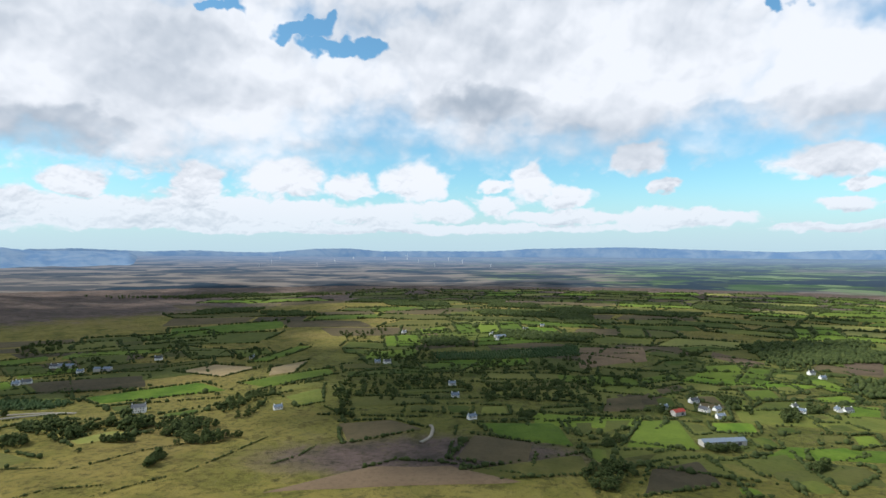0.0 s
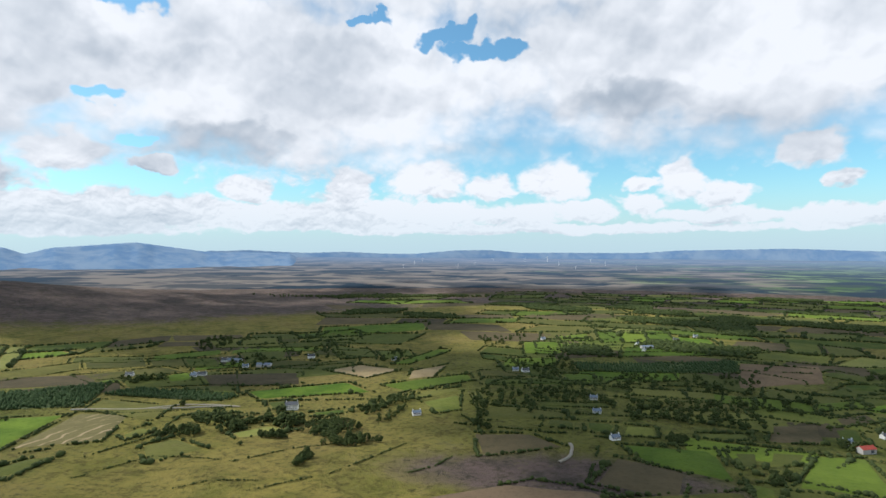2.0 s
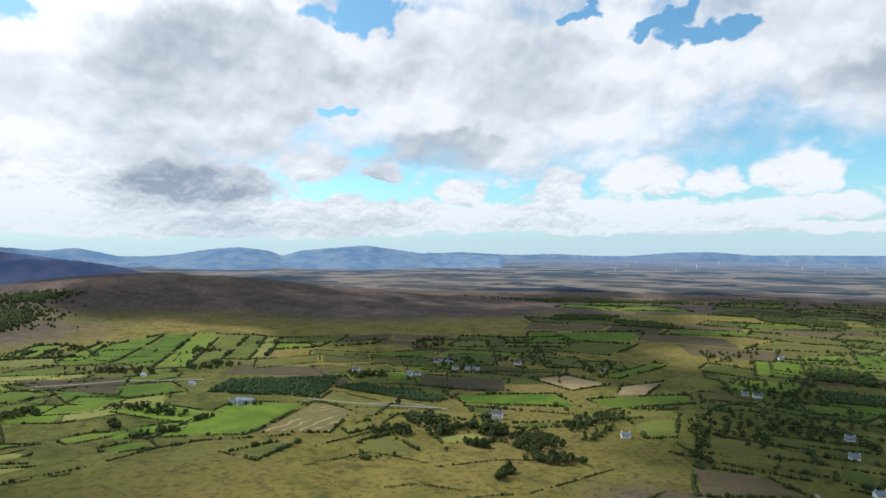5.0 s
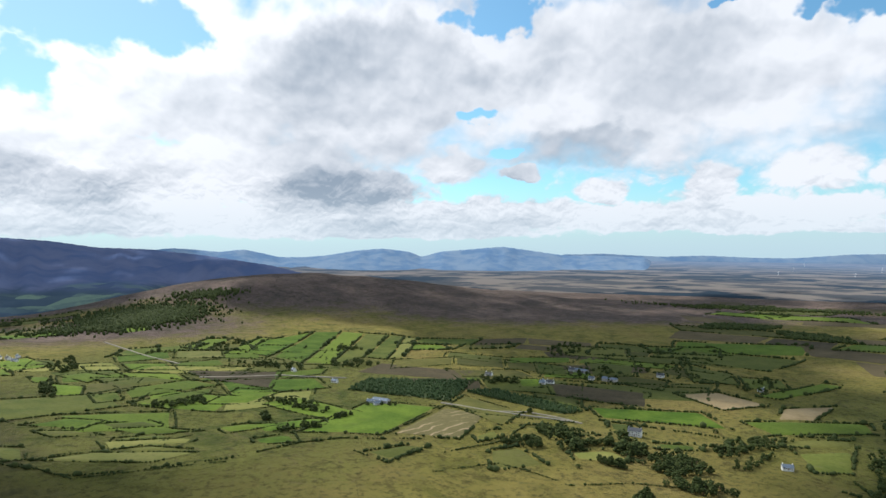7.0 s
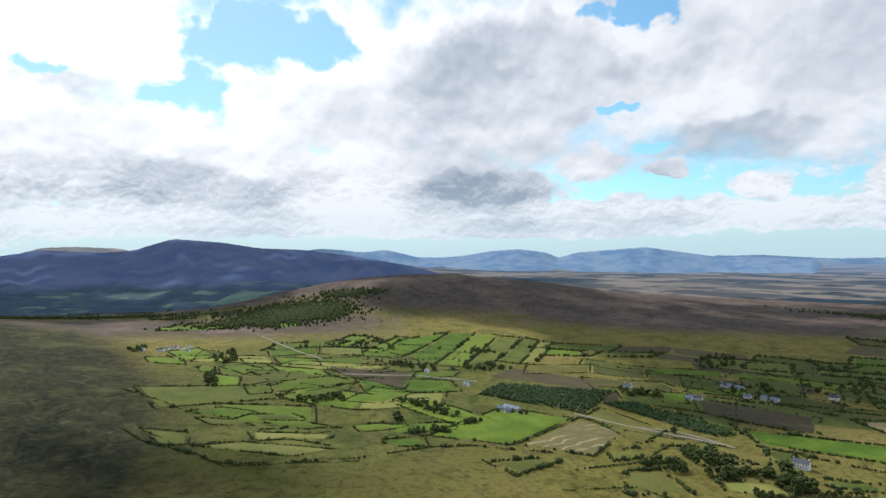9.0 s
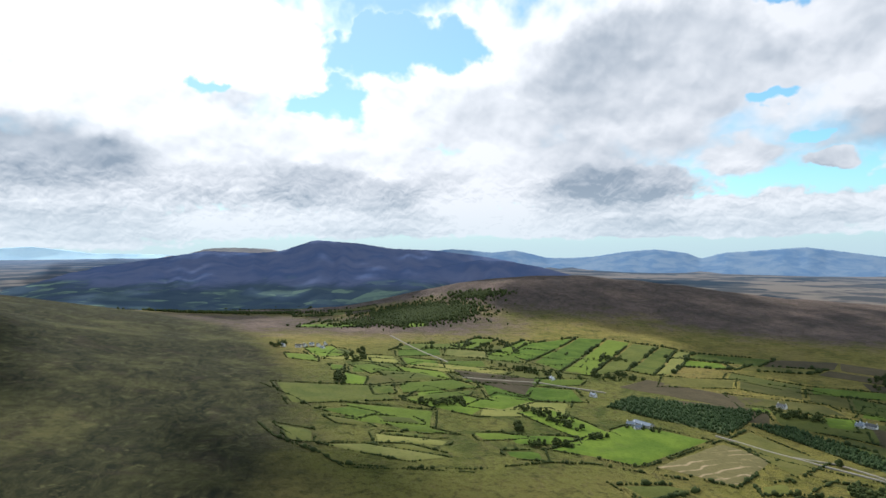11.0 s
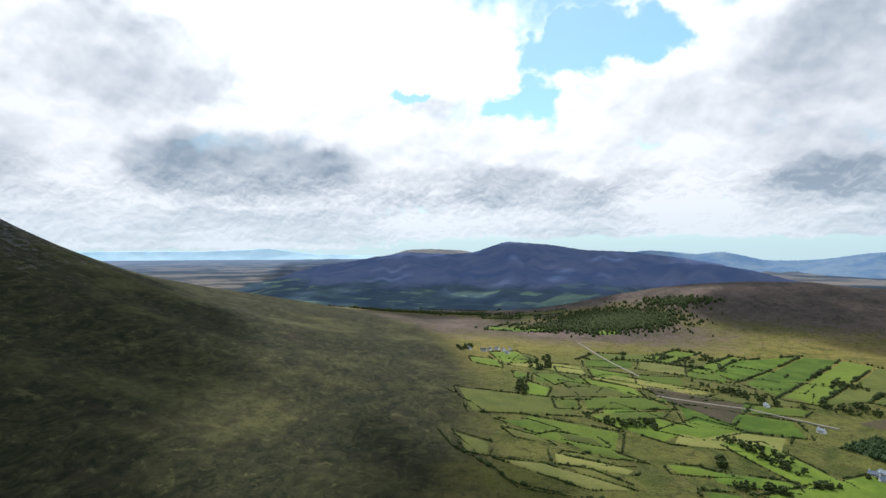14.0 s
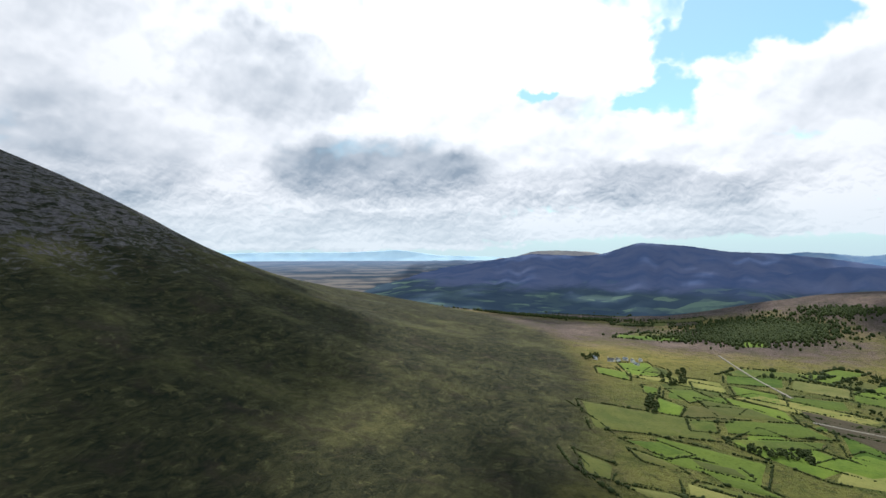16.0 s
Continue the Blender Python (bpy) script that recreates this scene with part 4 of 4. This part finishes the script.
def box_part(name, size, at, mat, parent, turn=0.0):
    bm = bmesh.new()
    bmesh.ops.create_cube(bm, size=1.0, matrix=pose(*at, 0, 0, turn) @ Matrix.Diagonal((*size, 1)))
    bmesh.ops.bevel(bm, geom=bm.edges[:], offset=min(size) * 0.08, segments=1, affect="EDGES")
    me = bpy.data.meshes.new(name)
    bm.to_mesh(me)
    bm.free()
    me.materials.append(mat)
    ob = new(name, me)
    ob.parent = parent
    return ob


def gable(name, long, deep, z0, rise, over, thick, mat, parent):
    """A pitched roof of real thickness."""
    bm = bmesh.new()
    x = long / 2 + over
    line = [(-deep / 2 - over, z0 - over * 0.6), (0, z0 + rise), (deep / 2 + over, z0 - over * 0.6), (deep / 2 + over, z0 - over * 0.6 + thick), (0, z0 + rise + thick), (-deep / 2 - over, z0 - over * 0.6 + thick)]
    ends = [[bm.verts.new((s * x, y, z)) for y, z in line] for s in (-1, 1)]
    for i in range(6):
        bm.faces.new((ends[0][i], ends[0][(i + 1) % 6], ends[1][(i + 1) % 6], ends[1][i]))
    for e in ends:
        bm.faces.new((e[0], e[1], e[4], e[5]))
        bm.faces.new((e[1], e[2], e[3], e[4]))
    bmesh.ops.recalc_face_normals(bm, faces=bm.faces[:])
    me = bpy.data.meshes.new(name)
    bm.to_mesh(me)
    bm.free()
    me.materials.append(mat)
    ob = new(name, me)
    ob.parent = parent
    return ob


def walls(long, deep, high, rise, mat, parent):
    bm = bmesh.new()
    x, y = long / 2, deep / 2
    prof = [(-y, -2.5), (y, -2.5), (y, high), (0, high + rise), (-y, high)]
    ends = [[bm.verts.new((s * x, a, b)) for a, b in prof] for s in (-1, 1)]
    for i in range(5):
        bm.faces.new((ends[0][i], ends[0][(i + 1) % 5], ends[1][(i + 1) % 5], ends[1][i]))
    for e in ends:
        bm.faces.new(e)
    bmesh.ops.recalc_face_normals(bm, faces=bm.faces[:])
    me = bpy.data.meshes.new("wall")
    bm.to_mesh(me)
    bm.free()
    me.materials.append(mat)
    ob = new("wall", me)
    ob.parent = parent
    return ob


def make_house(name, long, deep, high, rise, wall_mat, roof_mat, label, category, openings=True, storeys=1):
    base = new(name)
    walls(long, deep, high, rise, wall_mat, base)
    gable("roof", long, deep, high, rise, 0.4, 0.25, roof_mat, base)
    if openings:
        for s in (-1, 1):
            for e in (-1, 1):
                box_part("chimney", (0.9, 0.7, 1.6), (e * (long / 2 - 0.7), 0, high + rise + 0.6), wall_mat, base) if s == 1 else None
            for floor_ in range(storeys):
                for i in (-0.34, -0.16, 0.16, 0.34):
                    pane = box_part("window", (1.1, 0.14, 1.25), (i * long, s * deep / 2, 1.6 + 2.7 * floor_), GLASS, base)
                    box_part("sill", (1.4, 0.22, 0.14), (i * long, s * (deep / 2 + 0.05), 0.9 + 2.7 * floor_), STONE, pane)
        box_part("door", (1.0, 0.14, 2.05), (0, -deep / 2, 1.0), WOOD, base)
    else:
        box_part("door", (4.0, 0.2, 3.2), (long * 0.2, -deep / 2, 1.6), SLATE, base)
    return tagged(base, label, category, "houses and barns of the valley")


HOUSES = {
    "white": make_house("house", 13, 7.5, 3.2, 2.9, WHITE, SLATE, "white rendered bungalow with a slate roof", "house"),
    "tall": make_house("farmhouse", 16, 8.5, 5.8, 3.2, WHITE, SLATE, "two-storey white farmhouse with chimneys beside trees", "house", True, 2),
    "low": make_house("cottage", 10.5, 6.2, 2.8, 2.4, WHITE, TIN, "small white cottage with a grey roof", "house"),
    "barn": make_house("barn", 17, 9, 4.2, 2.6, STONE, RED, "long barn with a rusty red tin roof", "barn", False),
    "shed": make_house("cattle_shed", 26, 11, 4.2, 2.2, STONE, TIN, "long farm shed with a blue-grey tin roof", "shed", False),
}
FIRST = set()


def house(kind, x, y, turn):
    m = pose(x, y, float(land(x, y)) + 1.0, 0, 0, turn)
    if kind in FIRST:
        copy_thing(HOUSES[kind], m)
    else:
        HOUSES[kind].matrix_basis = m
        FIRST.add(kind)


grove(16, 1.0, (-453, 624), (-443, 652), (-401, 638), (-428, 614))
grove(24, 1.1, (-381, 658), (-382, 700), (-326, 661), (-333, 627))
grove(34, 1.0, (-329, 636), (-306, 678), (-249, 671), (-273, 608))
grove(26, 0.9, (-296, 728), (-268, 803), (-242, 753), (-271, 705))
grove(10, 0.8, (-356, 602), (-324, 610), (-311, 601), (-341, 589))
grove(14, 1.0, (-274, 585), (-247, 613), (-196, 625), (-242, 586))
grove(9, 0.8, (-271, 516), (-264, 548), (-258, 542), (-261, 510))
grove(12, 0.9, (-441, 565), (-443, 601), (-408, 587), (-423, 564))
grove(14, 0.8, (-399, 619), (-388, 653), (-372, 655), (-385, 611))
grove(14, 0.8, (-268, 805), (-241, 853), (-216, 794), (-246, 765))
grove(10, 0.7, (-230, 716), (-228, 758), (-261, 698), (-228, 670))
grove(16, 0.9, (-674, 988), (-634, 1071), (-525, 995), (-615, 940))
grove(16, 0.9, (-612, 1128), (-566, 1294), (-448, 1086), (-528, 1023))
grove(12, 0.9, (-409, 1109), (-385, 1256), (-311, 1090), (-382, 1069))
grove(14, 0.9, (-163, 834), (-123, 822), (-106, 678), (-130, 708))
grove(22, 0.9, (-793, 419), (-806, 452), (-697, 480), (-684, 458))
grove(7, 0.8, (-652, 455), (-658, 472), (-655, 488), (-643, 453))
grove(8, 0.8, (-725, 384), (-721, 402), (-702, 393), (-705, 378))
grove(14, 0.9, (-850, 304), (-868, 360), (-832, 356), (-832, 315))
grove(10, 0.8, (-860, 292), (-863, 324), (-836, 320), (-842, 287))
grove(10, 0.8, (-649, 406), (-632, 428), (-619, 421), (-638, 400))
grove(6, 0.7, (-691, 533), (-683, 562), (-660, 566), (-671, 529))
grove(7, 0.7, (-652, 369), (-647, 397), (-633, 389), (-638, 365))
grove(20, 0.9, (-1013, 665), (-1004, 742), (-936, 750), (-954, 655))
grove(14, 0.9, (-1168, 758), (-1168, 837), (-1118, 820), (-1128, 749))
grove(20, 1.0, (-1114, 515), (-1039, 615), (-962, 635), (-1052, 512))
grove(18, 1.0, (-1242, 228), (-1345, 285), (-1190, 268), (-1140, 223))
grove(12, 1.0, (-1033, 188), (-1079, 210), (-943, 195), (-964, 183))
grove(10, 1.0, (-1368, 80), (-1449, 120), (-1336, 116), (-1318, 84))
grove(16, 0.9, (-1358, 558), (-1441, 680), (-1366, 648), (-1288, 545))
grove(22, 0.9, (-460, 627), (-449, 666), (-408, 654), (-432, 632))
grove(14, 0.9, (-409, 602), (-398, 638), (-380, 612), (-394, 592))
grove(10, 0.8, (-462, 560), (-459, 606), (-436, 587), (-446, 551))
grove(24, 1.0, (-876, 1184), (-876, 1339), (-757, 1165), (-780, 1079))
grove(16, 1.0, (-730, 808), (-700, 863), (-659, 830), (-689, 793))
grove(16, 0.9, (421, 728), (455, 748), (426, 691), (403, 686))
grove(10, 0.8, (266, 588), (299, 597), (295, 578), (266, 576))
grove(8, 0.8, (269, 738), (300, 761), (288, 722), (265, 715))
grove(16, 0.8, (124, 518), (165, 539), (171, 508), (121, 488))
grove(14, 0.8, (122, 492), (161, 507), (144, 470), (120, 464))
grove(30, 0.9, (-158, 888), (-74, 915), (-62, 764), (-142, 795))
grove(34, 0.9, (-75, 923), (72, 980), (63, 857), (-68, 841))
grove(44, 0.9, (59, 1090), (284, 1099), (258, 964), (63, 980))
grove(44, 0.9, (56, 876), (250, 935), (248, 863), (60, 816))
grove(30, 0.9, (52, 815), (218, 844), (219, 788), (50, 770))
grove(24, 0.9, (-138, 1145), (-28, 1194), (-14, 1082), (-119, 1078))
grove(14, 0.8, (-88, 1077), (-46, 1079), (-37, 990), (-80, 986))
grove(20, 0.9, (-257, 1440), (-151, 1504), (-120, 1323), (-219, 1302))
grove(14, 0.9, (265, 988), (324, 966), (282, 864), (231, 864))
grove(10, 0.8, (462, 1145), (517, 1168), (496, 1122), (450, 1102))
grove(12, 0.8, (384, 830), (415, 783), (386, 728), (371, 741))
grove(12, 0.8, (434, 2070), (494, 2072), (429, 1601), (351, 1599))
grove(12, 0.8, (90, 708), (114, 726), (112, 694), (91, 691))
grove(12, 0.8, (163, 610), (187, 629), (181, 590), (161, 580))
grove(10, 0.8, (338, 539), (369, 554), (349, 525), (330, 522))
grove(12, 0.8, (476, 771), (507, 761), (480, 732), (453, 728))
house("white", 338, 785, 20)
house("white", 332, 739, -60)
house("low", 350, 744, 30)
house("low", 285, 752, 10)
house("low", 338, 709, 5)
house("barn", 292, 724, 25)
house("shed", 278, 600, 8)
house("shed", 300, 604, 8)
house("white", 456, 757, 40)
house("low", 454, 737, -50)
house("white", 517, 744, 15)
house("low", 508, 748, 80)
house("white", 617, 976, 25)
house("low", 614, 942, 10)
house("low", 116, 1388, 50)
house("shed", 132, 1346, 20)
house("low", 123, 1314, 70)
house("low", -119, 1061, 10)
house("white", -101, 1055, 30)
house("low", 14, 886, 5)
house("low", 17, 800, 5)
house("low", 34, 685, 30)
house("low", -95, 1420, 30)
house("white", 210, 1481, 0)
house("low", 267, 1564, 0)
house("tall", -371, 711, 20)
house("low", -205, 724, 30)
house("white", -666, 999, 0)
house("shed", -646, 1001, 0)
house("low", -598, 961, 20)
house("shed", -569, 975, 10)
house("low", -632, 869, 0)
house("white", -522, 1070, 20)
house("low", -358, 1096, 60)
house("low", -700, 546, 40)
house("shed", -693, 560, 20)
house("low", -684, 546, 80)
house("white", -1370, 155, 20)
house("low", -1391, 171, 60)
house("white", -1377, 185, 10)
house("low", -1338, 191, 40)
house("white", -1355, 140, 70)
house("low", -1394, 202, 10)
house("low", -856, 582, 20)
house("white", -740, 841, 20)
house("low", -630, 860, 10)
house("white", -622, 871, 20)
house("low", -981, 572, 0)
house("low", -1353, 107, 40)
hedge_line(0.7, (-770, 66), (-703, 88), (-674, 110), (-644, 132), (-614, 147), (-603, 169))
hedge_line(0.6, (-603, 169), (-589, 218), (-574, 281), (-582, 370), (-570, 414))
hedge_line(0.6, (-570, 414), (-537, 454), (-514, 486))
hedge_line(0.5, (-495, 470), (-471, 406), (-521, 398))
hedge_line(0.6, (-555, 468), (-623, 624), (-544, 639), (-449, 702))
hedge_line(0.6, (-465, 468), (-455, 552), (-486, 648))
hedge_line(0.8, (-698, 850), (-606, 927), (-506, 1003))
hedge_line(0.8, (-441, 739), (-349, 770), (-280, 792), (-256, 846), (-185, 899))
hedge_line(0.5, (-157, 531), (-138, 557), (-126, 596))
hedge_line(0.8, (-150, 736), (-123, 701), (-111, 668))
hedge_line(0.7, (-671, 1234), (-552, 1043))
hedge_line(0.7, (-73, 521), (-44, 544), (-7, 537), (34, 521), (86, 500))
hedge_line(0.6, (17, 656), (3, 542))
hedge_line(0.7, (145, 692), (142, 572), (140, 512))
hedge_line(0.8, (-152, 700), (-56, 694), (11, 690), (77, 683), (182, 703))
hedge_line(0.9, (130, 505), (212, 552), (255, 563), (254, 507), (248, 468))
track(3.5, (-1562, 386), (-1359, 402), (-1158, 427))
track(3.0, (-639, 628), (-553, 659), (-449, 702))
track(3.0, (-14, 656), (-10, 623), (-22, 595))
track(4.0, (-1011, 410), (-958, 537), (-871, 615))
hedge_line(0.35, (-404, 504), (-361, 509), (-324, 509), (-292, 566), (-254, 598))
hedge_line(0.4, (-273, 450), (-224, 506), (-203, 565), (-183, 625))
hedge_line(0.35, (-333, 435), (-315, 459), (-275, 472))
hedge_line(0.35, (-950, 67), (-877, 114), (-822, 140))
hedge_line(0.35, (-427, 428), (-406, 499), (-363, 515))
hedge_line(0.35, (-763, 85), (-680, 118), (-599, 154), (-588, 208), (-565, 279))
hedge_line(0.35, (-684, 149), (-672, 218), (-690, 294))
track(2.5, (-553, 659), (-525, 696), (-442, 704))
hedge_line(0.7, (-694, 977), (-597, 950), (-506, 1003), (-457, 1051))
hedge_line(0.8, (-126, 796), (-18, 786), (90, 797), (213, 826))
hedge_line(0.8, (-74, 907), (41, 910), (101, 895), (228, 917))
hedge_line(0.8, (-137, 986), (-41, 966), (74, 1004), (212, 1009))
settle_hedges()
settle_trees()


def conifers(name, az, d, long, wide, count, label):
    """A conifer wood over a stretch of hillside."""
    a = radians(az)
    p = RNG.randn(count, 2) * (long, wide) * 0.55
    x = -math.sin(a) * d + p[:, 0] * math.cos(a) - p[:, 1] * math.sin(a)
    y = math.cos(a) * d + p[:, 0] * math.sin(a) + p[:, 1] * math.cos(a)
    k = 2.4 + 2.0 * RNG.rand(count)
    v, f = clumps(np.column_stack([x, y, land(x, y) + k]), k, BALL0, 0.3, 1.5)
    return tagged(sheet(name, v, f, CROWN), label, "woodland", kind="stuff")


conifers("woodland", 18, 2700, 420, 60, 900, "dark belt of forest across the moor")
conifers("woodland", 73.5, 2060, 165, 130, 3500, "ragged dark green wood on a hill's flank")
conifers("woodland", 68.5, 2270, 90, 50, 450, "dark plantation near a hill's crest")
conifers("woodland", 77, 1900, 150, 90, 500, "dark trees at a hill's foot")
conifers("woodland", 92, 2250, 260, 40, 700, "dark belt of trees in the valley")


# ---- wind farm on the horizon ----
def make_turbine():
    bm = bmesh.new()
    bmesh.ops.create_cone(bm, segments=10, radius1=2.4, radius2=1.3, depth=62, cap_ends=True, matrix=Matrix.Translation((0, 0, 31)))
    me = bpy.data.meshes.new("tower")
    bm.to_mesh(me)
    bm.free()
    me.materials.append(WHITE)
    base = new("wind_turbine", None)
    tower = new("tower", me)
    tower.parent = base
    box_part("nacelle", (3.2, 8, 3.2), (0, 0, 62), WHITE, base)
    bm = bmesh.new()
    for s, w_, h_ in ((0, 1.3, 0), (0.25, 1.7, 0), (1, 0.5, 0)):
        for e in (-1, 1):
            for y in (-0.35, 0.35):
                bm.verts.new((e * w_, y, s * 30))
    bmesh.ops.convex_hull(bm, input=bm.verts[:])
    me = bpy.data.meshes.new("blade")
    bm.to_mesh(me)
    bm.free()
    me.materials.append(WHITE)
    for i in range(3):
        b = new("blade", me)
        b.parent = base
        b.matrix_basis = pose(0, -5, 62, 0, 20 + 120 * i, 0)
    return tagged(base, "white three-bladed wind turbine on the far plain", "wind turbine", "turbines of the wind farm")


turbine = make_turbine()
for i, (az, down) in enumerate(((3.3, 0.9), (2.2, 0.8), (0.6, 1.0), (-0.8, 0.8), (-2.2, 0.9), (-5.0, 0.8), (8.6, 0.9), (10.4, 0.9), (12.1, 1.0), (15.6, 1.0), (16.4, 0.9), (17.5, 0.9), (5.5, 1.0))):
    d = 4600 - 200 * (i % 3)
    x, y = MID[0] - math.sin(radians(az)) * d, MID[1] + math.cos(radians(az)) * d
    m = pose(x, y, float(land(x, y)), 0, 0, az + 15 * (i % 4)) @ Matrix.Diagonal((0.6, 0.6, 0.6, 1))
    if i:
        t = copy_thing(turbine, m)
    else:
        turbine.matrix_basis = m


# ---- unseen clouds overhead, added to shade chosen stretches of land ----
vapour, kv = material("cloud_vapour")
finish(kv, kv.mix(kv.noise(kv.node("ShaderNodeNewGeometry").outputs["Position"], 0.01), (0.75, 0.76, 0.78), (0.88, 0.88, 0.88)), 1.0)
CEILING = 3600.0


def bank(*q):
    """An unseen bank of cumulus high on the sun's side, placed so its shadow falls between four corners."""
    shift = SUN_DIR * (CEILING / SUN_DIR.z)
    (a, b, c, d) = [np.array(p, float) for p in q]
    area = abs((c[0] - a[0]) * (d[1] - b[1]) - (d[0] - b[0]) * (c[1] - a[1])) / 2
    n = int(np.clip(area / 2200, 40, 320))
    size = math.sqrt(area / n) * 0.74
    s, t = RNG.rand(n, 1), RNG.rand(n, 1)
    p = a * (1 - s) * (1 - t) + b * s * (1 - t) + c * s * t + d * (1 - s) * t
    v, f = clumps(np.column_stack([p + np.array(shift[:2]), CEILING + 30 * RNG.randn(n)]), size * (0.6 + 0.9 * RNG.rand(n)), BALL1, 0.2, 0.5)
    return tagged(sheet("cloud", v, f, vapour), "unseen white cumulus bank placed high to shade the land", "cloud", "clouds overhead")


bank((-200, 1270), (450, 1340), (280, 730), (-150, 700))
bank((-120, 690), (200, 740), (160, 510), (0, 520))
bank((190, 570), (270, 580), (250, 480), (160, 470))
bank((420, 1190), (570, 1270), (400, 870), (290, 830))
bank((-1150, 1340), (-310, 1440), (-280, 1030), (-820, 960))
bank((-730, 3360), (710, 3390), (500, 2400), (-490, 2270))
bank((470, 1810), (990, 1610), (690, 1090), (320, 1250))
bank((-1480, 1370), (-380, 2300), (-280, 1500), (-1210, 1130))
bank((-940, 1220), (-450, 1450), (-330, 1080), (-700, 880))
bank((-3600, 1260), (-3020, 2390), (-1060, 1460), (-1740, 900))
bank((-1800, 1530), (-1060, 3500), (-380, 1280), (-1110, 1020))
bank((-730, 710), (-380, 1280), (-320, 1090), (-500, 790))
bank((-640, 0), (-520, 280), (-350, 300), (-460, 20))
bank((-1500, -1900), (-300, -1900), (-250, -1000), (-1450, -1000))
bank((-1400, -1020), (-250, -1020), (-150, -520), (-1150, -520))
bank((-1050, -540), (-150, -540), (-120, -150), (-900, -260))
bank((-480, -330), (-100, -260), (-100, 0), (-400, -110))
bank((260, 1730), (330, 2130), (1290, 1740), (1060, 1420))
bank((60, 2450), (80, 2900), (1450, 2500), (1220, 2110))
bank((-2900, 0), (-2500, 900), (-4300, 1700), (-4600, 0))
bank((-2500, -900), (-2600, 0), (-4600, 0), (-4300, -1300))
bank((-2050, -250), (-2100, 560), (-2700, 900), (-2700, -500))
